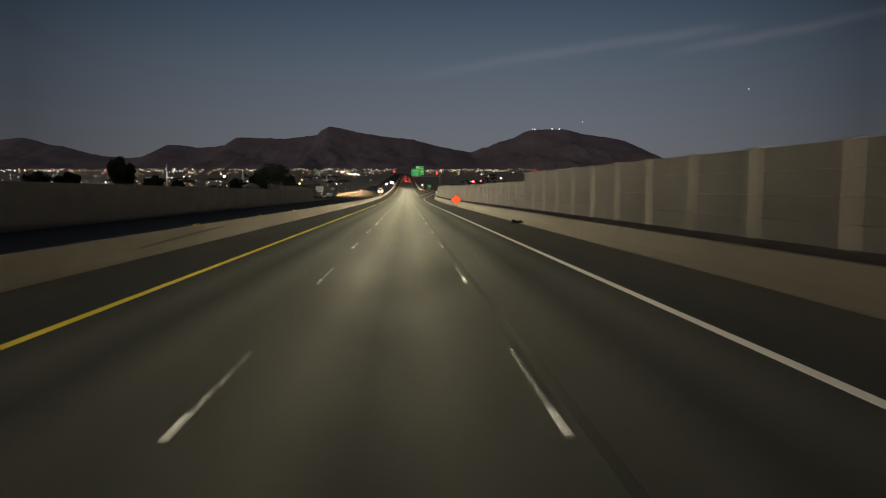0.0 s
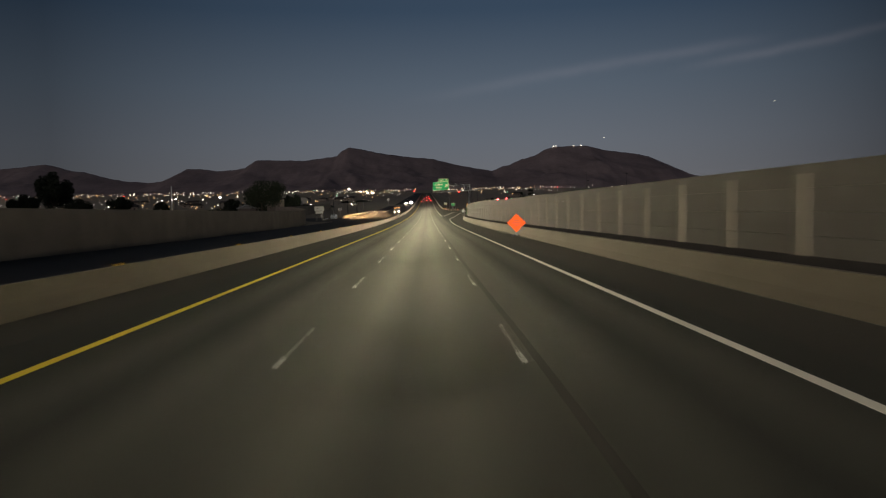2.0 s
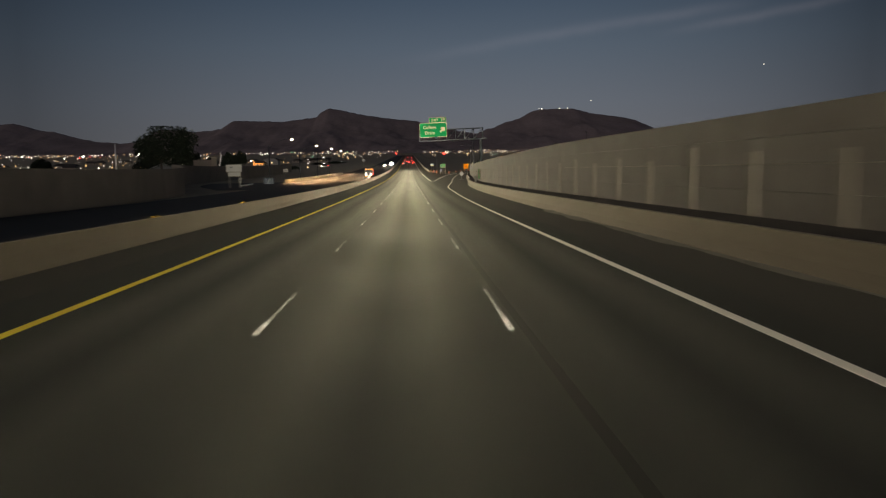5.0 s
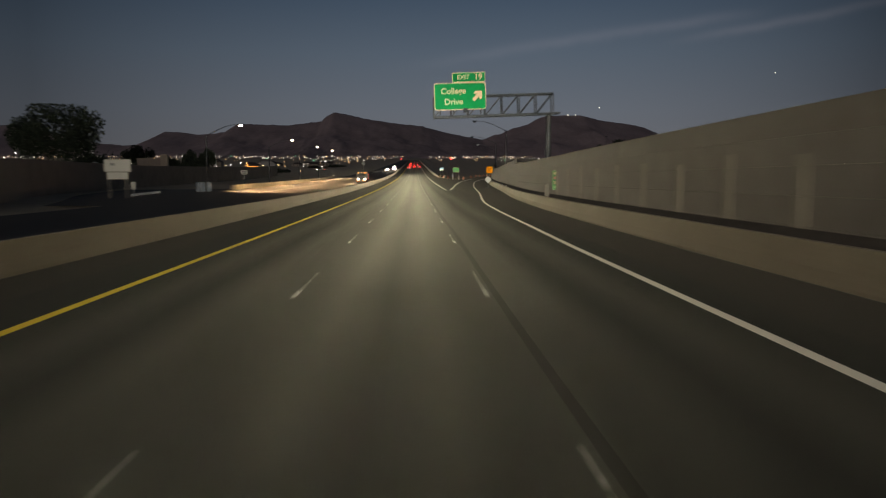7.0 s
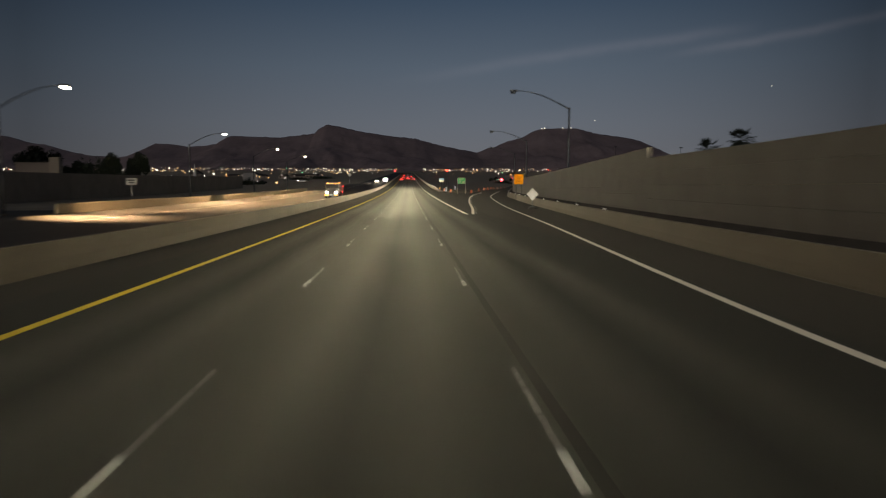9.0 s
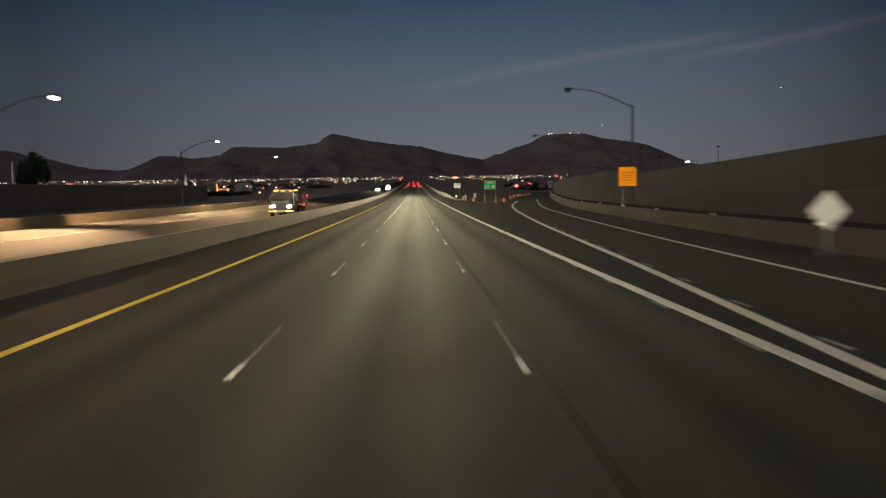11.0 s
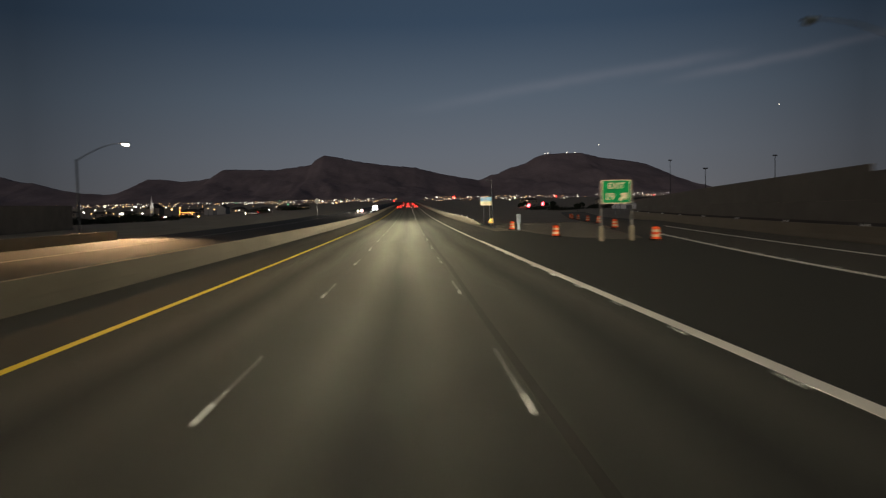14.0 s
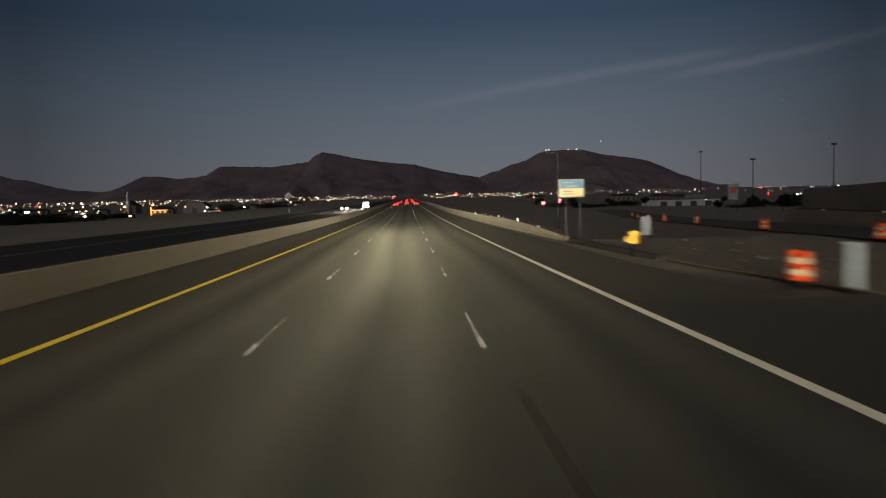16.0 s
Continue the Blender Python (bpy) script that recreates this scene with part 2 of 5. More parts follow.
BARK = material("bark", (0.08, 0.06, 0.045), 0.9, vary=0.3, scale=4.0, bump=0.6, bump_scale=12)
STUCCO = material("house_stucco", (0.3, 0.26, 0.21), 0.9, vary=0.15, scale=0.6, bump=0.2)
ROOF = material("roof_tile", (0.07, 0.058, 0.052), 0.85, vary=0.3, scale=1.5, bump=0.5, bump_scale=6)
PALEW = material("pale_cladding", (0.34, 0.335, 0.32), 0.7, vary=0.12, scale=0.5)
CLAD = material("white_cladding", (0.8, 0.8, 0.78), 0.7, vary=0.12, scale=0.5)
DRUM = material("grey_drum_plastic", (0.2, 0.23, 0.27), 0.7, vary=0.2, scale=2.0)
GLASS = material("dark_glass", (0.02, 0.022, 0.025), 0.1, vary=0.0)
CARBODY = material("car_paint_dark", (0.05, 0.05, 0.055), 0.3, 0.3, vary=0.1)
# darkness put into the colour: white truck paint brought down to near black
CARDIMMED = material("truck_paint_white_dimmed", (0.015, 0.0135, 0.012), 0.35, vary=0.08)
CARRED = material("trailer_paint_red", (0.13, 0.008, 0.012), 0.4, vary=0.12)
CHROME = material("chrome", (0.6, 0.6, 0.6), 0.15, 1.0, vary=0.0)
HEAD = material("headlight_glow", (0.9, 0.9, 0.85), emit=(1.0, 0.88, 0.66), strength=45, vary=0)
HEADX = material("headlight_full_glow", (0.9, 0.9, 0.85), emit=(1.0, 0.95, 0.82), strength=220, vary=0)
TAIL = material("tail_light_glow", (0.4, 0.01, 0.01), emit=(1.0, 0.022, 0.014), strength=20, vary=0)
AMBERL = material("amber_marker_light", (0.5, 0.2, 0.01), emit=(1.0, 0.32, 0.04), strength=5, vary=0)
SODIUM = material("street_lamp_glow", (0.9, 0.8, 0.6), emit=(1.0, 0.8, 0.5), strength=90, vary=0)
C_WHITE = material("city_light_white", (0.9, 0.9, 0.9), emit=(1.0, 0.9, 0.72), strength=3.2, vary=0)
C_AMBER = material("city_light_amber", (0.9, 0.6, 0.3), emit=(1.0, 0.55, 0.2), strength=2.2, vary=0)
C_GREEN = material("city_light_green", (0.2, 0.9, 0.6), emit=(0.25, 1.0, 0.5), strength=1.3, vary=0)
C_RED = material("signal_red", (0.9, 0.05, 0.05), emit=(1.0, 0.04, 0.05), strength=26, vary=0)
WINDOWL = material("lit_window", (0.9, 0.6, 0.3), emit=(1.0, 0.6, 0.25), strength=0.9, vary=0)

# ---- building helpers ----


def mesh_of(bm, name, mat, smooth=False):
    me = bpy.data.meshes.new(name)
    bm.normal_update()
    bm.to_mesh(me)
    bm.free()
    me.materials.append(mat)
    if smooth:
        me.shade_smooth()
    return me


def thing(name, bm, mat, label="", category="", group="", kind="", smooth=False):
    ob = new(name, mesh_of(bm, name, mat, smooth))
    return tagged(ob, label, category, group, kind)


def part(name, bm, mat, parent, label="", smooth=False):
    ob = new(name, mesh_of(bm, name, mat, smooth))
    ob.parent = parent
    return tagged(ob, label)


def empty(name, m, label, category, group="", kind=""):
    ob = new(name)
    ob.matrix_world = m
    return tagged(ob, label, category, group, kind)


def block(bm, x0, x1, y0, y1, z0, z1, bevel=0.0):
    v = [bm.verts.new((x, y, z)) for z in (z0, z1) for y in (y0, y1) for x in (x0, x1)]
    f = [bm.faces.new([v[i] for i in q]) for q in ((0, 2, 3, 1), (4, 5, 7, 6), (0, 1, 5, 4), (2, 6, 7, 3), (0, 4, 6, 2), (1, 3, 7, 5))]
    if bevel:
        bmesh.ops.bevel(bm, geom=list({e for q in f for e in q.edges}), offset=bevel, segments=2, profile=0.6, affect="EDGES")
    return bm


def cube(*a, bevel=0.0):
    return block(bmesh.new(), *a, bevel=bevel)


def tube(bm, pts, radii, n=8, cap=True):
    """A round bar through the points."""
    rings = []
    for i, p in enumerate(pts):
        p = Vector(p)
        d = (Vector(pts[min(i + 1, len(pts) - 1)]) - Vector(pts[max(i - 1, 0)])).normalized()
        q = d.to_track_quat("Z", "Y")
        r = radii[i] if isinstance(radii, (list, tuple)) else radii
        rings.append([bm.verts.new(p + q @ Vector((math.cos(a) * r, math.sin(a) * r, 0))) for a in (2 * math.pi * k / n for k in range(n))])
    for a, b in zip(rings, rings[1:]):
        for k in range(n):
            bm.faces.new((a[k], a[(k + 1) % n], b[(k + 1) % n], b[k]))
    if cap:
        bm.faces.new(rings[0][::-1])
        bm.faces.new(rings[-1])
    return bm


def knots(table):
    """A smooth curve through (y, value) knots."""
    ys, vs = [a for a, _ in table], [b for _, b in table]

    def f(y):
        if y <= ys[0]:
            return vs[0]
        if y >= ys[-1]:
            return vs[-1] + (vs[-1] - vs[-2]) / (ys[-1] - ys[-2]) * (y - ys[-1])
        i = max(k for k in range(len(ys) - 1) if ys[k] <= y)
        t = (y - ys[i]) / (ys[i + 1] - ys[i])
        m0 = (vs[i + 1] - vs[max(i - 1, 0)]) / (ys[i + 1] - ys[max(i - 1, 0)]) * (ys[i + 1] - ys[i])
        j = min(i + 2, len(ys) - 1)
        m1 = (vs[j] - vs[i]) / (ys[j] - ys[i]) * (ys[i + 1] - ys[i])
        return (2 * t ** 3 - 3 * t * t + 1) * vs[i] + (t ** 3 - 2 * t * t + t) * m0 + (3 * t * t - 2 * t ** 3) * vs[i + 1] + (t ** 3 - t * t) * m1

    return f


def const(v):
    return lambda y: v


def sweep(name, profile, xf, y0, y1, mat, step=6.0, kind="structure", label="", category="", grow=None):
    """A cross-section of (x, z) points, swept along the road at the lateral place xf(y)."""
    bm = bmesh.new()
    n = max(1, math.ceil((y1 - y0) / step))
    rows = []
    for i in range(n + 1):
        y = y0 + (y1 - y0) * i / n
        k = grow(y) if grow else 1.0
        rows.append([bm.verts.new((xf(y) + px, y, road_z(y) + pz * k)) for px, pz in profile])
    for a, b in zip(rows, rows[1:]):
        for k in range(len(profile) - 1):
            bm.faces.new((a[k], a[k + 1], b[k + 1], b[k]))
    if len(profile) > 3:
        bm.faces.new(rows[0])
        bm.faces.new(rows[-1][::-1])
    return thing(name, bm, mat, label, category, kind=kind)


def strip(name, lf, rf, y0, y1, dz, mat, step=6.0, kind="structure", label="", category="", drop=const(0.0)):
    bm = bmesh.new()
    n = max(1, math.ceil((y1 - y0) / step))
    rows = []
    for i in range(n + 1):
        y = y0 + (y1 - y0) * i / n
        rows.append([bm.verts.new((x, y, road_z(y) - drop(y) + z)) for x, z in ((lf(y), dz - 0.04), (lf(y), dz), (rf(y), dz), (rf(y), dz - 0.04))])
    for a, b in zip(rows, rows[1:]):
        for k in range(3):
            bm.faces.new((a[k + 1], a[k], b[k], b[k + 1]))
    return thing(name, bm, mat, label, category, kind=kind)


def slab(bm, xa, xb, ya, yb, thick, za, zb, ta, tb):
    """An upright slab from (xa, ya) to (xb, yb), thick to the side away from the road, from za/zb to ta/tb above the roadway."""
    v = [bm.verts.new((x + o, y, road_z(y) + z)) for x, y, zs in ((xa, ya, (za, ta)), (xb, yb, (zb, tb))) for z in zs for o in (0, thick)]
    for q in ((0, 1, 3, 2), (4, 6, 7, 5), (0, 2, 6, 4), (1, 5, 7, 3), (2, 3, 7, 6), (0, 4, 5, 1)):
        bm.faces.new([v[i] for i in q])
    bmesh.ops.recalc_face_normals(bm, faces=bm.faces)
    return bm


def lettering(text, size, mat, parent, x, y, z, depth=0.006, align="CENTER"):
    """Raised letters on the face of a sign that looks back along the road."""
    c = bpy.data.curves.new("legend", "FONT")
    c.body, c.size, c.extrude, c.align_x, c.align_y = text, size, depth, align, "CENTER"
    c.resolution_u, c.offset = 3, size * 0.018
    tmp = bpy.data.objects.new("legend", c)
    scene.collection.objects.link(tmp)
    bpy.context.view_layer.update()
    me = bpy.data.meshes.new_from_object(tmp.evaluated_get(bpy.context.evaluated_depsgraph_get()))
    bpy.data.objects.remove(tmp)
    me.transform(pose(x, y, z, 90, 0, 0))
    me.materials.clear()
    me.materials.append(mat)
    ob = new("legend", me)
    ob.parent = parent
    return ob


def plate(w, h, r, y0, y1, cx=0.0, cz=0.0, seg=5):
    """A flat plate with rounded corners, in the plane across the road."""
    bm = bmesh.new()
    pts = []
    for sx, sz, a0 in ((1, 1, 0), (-1, 1, 90), (-1, -1, 180), (1, -1, 270)):
        for k in range(seg + 1):
            a = radians(a0 + 90 * k / seg)
            pts.append((cx + sx * (w / 2 - r) + r * math.cos(a), cz + sz * (h / 2 - r) + r * math.sin(a)))
    f, b = [bm.verts.new((x, y0, z)) for x, z in pts], [bm.verts.new((x, y1, z)) for x, z in pts]
    bm.faces.new(f[::-1])
    bm.faces.new(b)
    for k in range(len(pts)):
        j = (k + 1) % len(pts)
        bm.faces.new((f[k], f[j], b[j], b[k]))
    bmesh.ops.recalc_face_normals(bm, faces=bm.faces)
    return bm


def arrow(w, y0, y1, cx, cz, turn):
    """A broad arrow, pointing up before it is turned."""
    bm = bmesh.new()
    out = ((-0.13, -0.5), (0.13, -0.5), (0.13, 0.02), (0.36, -0.1), (0.36, 0.12), (0, 0.5), (-0.36, 0.12), (-0.36, -0.1), (-0.13, 0.02))
    c, s = math.cos(radians(turn)), math.sin(radians(turn))
    pts = [(cx + w * (x * c + z * s), cz + w * (-x * s + z * c)) for x, z in out]
    f, b = [bm.verts.new((x, y0, z)) for x, z in pts], [bm.verts.new((x, y1, z)) for x, z in pts]
    bm.faces.new(f)
    bm.faces.new(b[::-1])
    for k in range(len(pts)):
        j = (k + 1) % len(pts)
        bm.faces.new((f[k], f[j], b[j], b[k]))
    bmesh.ops.recalc_face_normals(bm, faces=bm.faces)
    return bm


# ---- the ground, the mountains ----
edge_x = knots([(-80, 5.0), (190, 5.0), (222, 5.22), (237, 5.5), (252, 5.75), (267, 6.22), (276, 6.76), (286, 7.5), (305, 8.85), (335, 10.6), (347, 11.35), (363, 12.5), (390, 14.6), (412, 16.6), (430, 18.9), (457, 22.8), (500, 29.5), (560, 39.5), (640, 54)])
verge_x = knots([(-80, 5.05), (190, 5.05), (236, 5.4), (262, 6.15), (283, 7.25), (305, 8.9), (335, 11.0), (363, 12.8), (390, 14.9), (412, 16.6), (430, 18.9), (457, 22.8), (500, 29.5), (560, 39.5), (640, 54)])
gore_x = knots([(321, 5.5), (340, 7.0), (365, 8.65), (385, 10.2), (405, 11.95), (429, 14.6), (457, 18.9), (500, 25.3), (560, 35.2), (640, 49.5)])
wall_left_x = knots([(-80, -22.0), (40, -23.0), (190, -25.0), (240, -28.5), (270, -37.0), (300, -47.0), (340, -52.5), (400, -55.0), (440, -56.5), (545, -60)])


# the exit ramp falls away from the main lanes
ramp_drop = knots([(500, 0.0), (514, 0.22), (536, 0.48), (556, 0.8), (574, 1.1), (600, 1.45), (700, 2.2), (1000, 2.2), (1400, 0.0)])


def ground_z(x, y):
    """Terrain: the roadway's own height near it, falling to the basin of the town further out."""
    near = road_z(y) - 0.12
    b = min(1.0, max(0.0, (y - 540) / 90))
    d = max(0.0, abs(x) - 70 + 26 * b) / (260 - 140 * b)
    k = min(1.0, d)
    k = k * k * (3 - 2 * k)
    f = min(1.0, max(0.0, (y - 900) / 900))
    k = max(k, f * f * (3 - 2 * f))
    far = -14.0 - 0.0006 * max(0.0, min(y, 1150) - 800) + 0.0052 * max(0.0, y - 1150) + 1.2 * noise.noise((x * 0.004, y * 0.004, 0))
    if y < 300:
        far = max(far, near - 4)
    near -= ramp_drop(y) * min(1.0, max(0.0, (x - 10) / 10))
    if abs(x) < 30 and y < 1900:
        return near
    return near * (1 - k) + far * k


bm = bmesh.new()
gx = [-3600, -2600, -1800, -1200, -800, -560, -400, -300, -220, -160, -120, -90, -70, -55, -45, -38, -30, -24, -9.5, 0, 9, 14, 20, 26, 32, 40, 50, 62, 76, 95, 120, 160, 220, 300, 400, 560, 800, 1200, 1800, 2600, 3600]
gy = [-320 + 12 * i for i in range(96)] + [840 + 40 * i for i in range(28)] + [2000, 2300, 2700, 3100, 3500, 4000, 4500, 4900]
rows = [[bm.verts.new((x, y, ground_z(x, y))) for x in gx] for y in gy]
for a, b in zip(rows, rows[1:]):
    for k in range(len(gx) - 1):
        bm.faces.new((a[k], a[k + 1], b[k + 1], b[k]))
thing("ground", bm, GROUND, "bare brown desert ground around the freeway", "ground", kind="structure", smooth=True)

# ridge line of the far range: heights over the valley along x
RIDGE = [(-3600, 90), (-2900, 150), (-2420, 165), (-2189, 187), (-2051, 148), (-1968, 137), (-1809, 92), (-1717, 79), (-1605, 71), (-1546, 76), (-1488, 89), (-1428, 127), (-1383, 148), (-1290, 142), (-1200, 131), (-1115, 136), (-1047, 148), (-1010, 175), (-983, 190), (-895, 188), (-710, 182), (-600, 193), (-514, 207), (-500, 229), (-446, 256), (-358, 239), (-240, 212), (-80, 190), (38, 181), (178, 143), (299, 120), (385, 103), (435, 128), (490, 140), (547, 165), (630, 186), (705, 227), (750, 238), (943, 240), (1040, 214), (1199, 193), (1300, 174), (1399, 132), (1616, 30), (1900, 18), (3600, 25)]


def ridge(x):
    """Height of the sky line: straight runs between its corners, roughened by small crags."""
    h = float(np.interp(x, [a for a, _ in RIDGE], [b for _, b in RIDGE]))
    return h + 2.0 * noise.noise((x * 0.022, 4.0, 0)) + 1.2 * noise.noise((x * 0.07, 9.0, 0))


bm = bmesh.new()
nx, ny = 640, 56
rows = []
for j in range(ny + 1):
    v = j / ny
    row = []
    for i in range(nx + 1):
        x = -3600 + 7200 * i / nx
        y = 3250 + 1350 * v
        top = ridge(x)
        rise = v ** 1.9
        gully = noise.fractal((x * 0.0045, y * 0.0022, 3.0), 1.0, 2.0, 5) * 0.26 * (1 - v) * v * 2.2
        fine = (noise.noise((x * 0.03, y * 0.02, 1.0)) * 2.4 + noise.noise((x * 0.075, y * 0.02, 7.0)) * 1.2 + noise.noise((x * 0.011, y * 0.009, 5.0)) * 4.5 * (1 - 0.5 * v)) * min(1, v * 3)
        foot = 26 * max(0, noise.noise((x * 0.0016, y * 0.002, 9.0))) * (1 - v) * min(1, v * 5)
        row.append(bm.verts.new((x, y, -19 + (top + 19) * max(0.0, rise + gully) + fine + foot)))
    rows.append(row)
for a, b in zip(rows, rows[1:]):
    for i in range(nx):
        bm.faces.new((a[i], a[i + 1], b[i + 1], b[i]))
back = [bm.verts.new((v.co.x, 4880, -40)) for v in rows[-1]]
for i in range(nx):
    bm.faces.new((rows[-1][i], rows[-1][i + 1], back[i + 1], back[i]))
thing("mountain_range", bm, ROCK, "dark brown rocky desert mountain range behind the town", "mountain", kind="structure", smooth=True)

# ---- roadway ----
Y0, Y1 = -70, 1750
fork = knots([(200, 6.1), (260, 6.6), (290, 7.1), (345, 7.0), (385, 10.1), (429, 14.7), (457, 18.0), (475, 8.4), (478, 8.4)])


def lane_right(y):
    """Right-hand limit of the worn asphalt: it widens into the gore."""
    return 6.1 if y < 200 else fork(y) if y < 475 else 5.5


strip("road", const(-7.4), lane_right, Y0, Y1, 0.0, LANE, step=3, label="worn grey asphalt freeway lanes", category="road")
strip("shoulder_left", const(-9.15), const(-7.4), Y0, Y1, 0.0, SHOULDER, label="dark asphalt inside shoulder", category="road shoulder")
strip("shoulder_right", lane_right, lambda y: verge_x(y) + 3.4 if y < 640 else 9.0, Y0, 475, -0.002, SHOULDER, label="dark asphalt outside shoulder and exit lane", category="road shoulder")
strip("shoulder_far", const(5.5), lambda y: 8.4, 475, Y1, 0.0, SHOULDER, label="dark asphalt outside shoulder", category="road shoulder")
strip("exit_ramp", lambda y: gore_x(y) - 1.2, lambda y: verge_x(y) + 3.4, 475, 700, 0.0, SHOULDER, label="dark asphalt exit ramp curving away", category="road", drop=ramp_drop)
gore_edge = knots([(452, 14.6), (454, 13.2), (458, 12.0), (464, 11.2), (476, 10.8), (486, 10.0), (500, 9.7), (540, 9.6)])
strip("gore_ground", gore_edge, lambda y: max(gore_edge(y) + 1.2, gore_x(y) - 2.2 + 0.5 * noise.noise((y * 0.15, 3.0, 0))), 452, 502, 0.01, GORED, step=1.5, label="bare brown dirt between the lanes and the exit ramp", category="ground")
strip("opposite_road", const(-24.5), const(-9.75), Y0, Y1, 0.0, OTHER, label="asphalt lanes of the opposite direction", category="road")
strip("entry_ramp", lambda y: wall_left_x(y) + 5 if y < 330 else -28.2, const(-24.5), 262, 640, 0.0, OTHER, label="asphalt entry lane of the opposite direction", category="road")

# painted lines
strip("edge_line_yellow", const(-5.98), const(-5.79), Y0, Y1, 0.006, YELLOW, label="solid yellow edge line", category="road marking")
strip("edge_line_white", lambda y: edge_x(y) - 0.1, lambda y: edge_x(y) + 0.1, Y0, 478, 0.006, WHITE, step=3, label="solid white edge line running into the exit ramp", category="road marking")
strip("gore_line_main", const(4.94), const(5.21), 322, 455, 0.006, WHITE, step=3, label="broad white gore line beside the lanes", category="road marking")
strip("edge_line_beyond", const(4.92), const(5.11), 455, Y1, 0.006, WHITE, label="solid white edge line", category="road marking")
strip("gore_line_ramp", lambda y: gore_x(y) - 0.13, lambda y: gore_x(y) + 0.13, 322, 462, 0.007, WHITE, step=3, label="broad white gore line beside the exit ramp", category="road marking")
strip("opposite_edge_line", const(-21.6), const(-21.45), 306, Y1, 0.006, DIMW, label="solid white edge line of the opposite lanes", category="road marking")

# ---- barriers and walls ----
JERSEY = [(-0.3, 0), (-0.29, 0.08), (-0.17, 0.33), (-0.09, 0.8), (0.09, 0.8), (0.17, 0.33), (0.29, 0.08), (0.3, 0)]
sweep("median_barrier", JERSEY, const(-9.45), Y0, Y1, CONCRETE, label="tan concrete median barrier with sloped faces", category="barrier")
SIDE = [(0, -0.6), (0.01, 0.08), (0.12, 0.32), (0.2, 0.86), (0.42, 0.86), (0.42, -0.6)]
bar_x = lambda y: verge_x(y) + 3.35
sweep("roadside_barrier", SIDE, bar_x, Y0, 535, CONCRETE, label="tan concrete roadside barrier below the wall", category="barrier")
sweep("roadside_berm", [(0.42, 0.3), (0.42, 0.7), (1.1, 0.99), (1.3, 0.99), (1.3, 0.0)], bar_x, Y0, 535, BERM, label="soil strip between barrier and wall, shade put into its colour", category="verge")
sweep("entry_barrier", SIDE[::-1], lambda y: -28.9, 322, 478, CONCRETE, label="tan concrete barrier beside the entry lane", category="barrier")
sweep("nose_barrier", JERSEY, knots([(490, 9.6), (540, 8.9), (640, 8.8), (900, 8.8)]), 502, 1700, CONCRETE, grow=knots([(502, 0.3), (508, 0.5), (520, 0.9), (530, 1.0), (1700, 1.0)]), label="pale concrete barrier beginning at the gore", category="barrier")


top_low = knots([(62, 3.18), (110, 3.5), (157, 3.78), (190, 4.1), (215, 4.05), (243, 3.92), (275, 3.75), (300, 3.85)])
# the wall steps down the grade in sections
SECTIONS = [
    (62, knots([(-80, 2.36), (62, 3.85)])),
    (298, top_low),
    (380, knots([(298, 4.42), (330, 4.1), (356, 3.76), (378, 3.62)])),
    (441.5, knots([(380, 4.3), (405, 4.08), (430, 3.85), (441, 3.78)])),
    (600, knots([(441, 4.2), (474, 3.85), (500, 3.42), (540, 2.75)])),
]


def wall_top(y):
    return next(f for end, f in SECTIONS if y < end)(y)


wall_left_top = knots([(-80, 3.0), (200, 3.0), (240, 3.3), (290, 4.3), (330, 4.3), (360, 4.15), (540, 4.1)])


def make_wall():
    w = empty("wall_right", pose(0, 0, 0), "tall tan concrete sound wall with upright posts", "sound wall", kind="structure")
    y = -62.0
    while y < 532:
        y2 = next((end for end, f in SECTIONS if y < end - 0.01 < y + 5.2), y + 4.6)
        t0, t1 = wall_top(y + 0.01), wall_top(y2 - 0.01)
        n = 5 if -10 < y < 310 else 2
        for k in range(n):
            bm = bmesh.new()
            a0, a1, b0, b1 = (0.3 + (t - 0.3) * q / n for q in (k, k + 1) for t in (t0, t1))
            o = 1.12 + 0.012 * noise.noise((y, k * 3.3, 0))
            slab(bm, bar_x(y) + o, bar_x(y2) + o, y, y2 - 0.006, 0.18, a0, a1, b0 - 0.009, b1 - 0.009)
            part("wall_panel", bm, WALLC, w)
        if y < 262:
            out = 1.06 if y < 125 else 1.085
            xp = bar_x(y) + out
            top = wall_top(y) + 0.03 if y < 75 else wall_top(y) - 0.25 if y < 125 else 0.3 + (0.7 + 0.12 * noise.noise((y * 0.3, 0, 0))) * (wall_top(y) - 0.3)
            bm = bmesh.new()
            slab(bm, xp, bar_x(y + 0.46) + out, y - 0.23, y + 0.23, 0.3, 0.3, 0.3, top, top)
            part("wall_post", bm, POSTC, w)
        y = y2
    w = empty("wall_left", pose(0, 0, 0), "plain tan concrete block wall beyond the opposite lanes", "sound wall", kind="structure")
    y = -70.0
    while y < 540:
        y2 = y + 6.0
        bm = bmesh.new()
        slab(bm, wall_left_x(y), wall_left_x(y2), y, y2 - 0.004, -0.2, -0.4, -0.4, wall_left_top(y), wall_left_top(y2))
        part("wall_panel", bm, WALLD, w)
        y = y2


make_wall()

# ---- road details ----
ROAD = bpy.data.objects["road"]


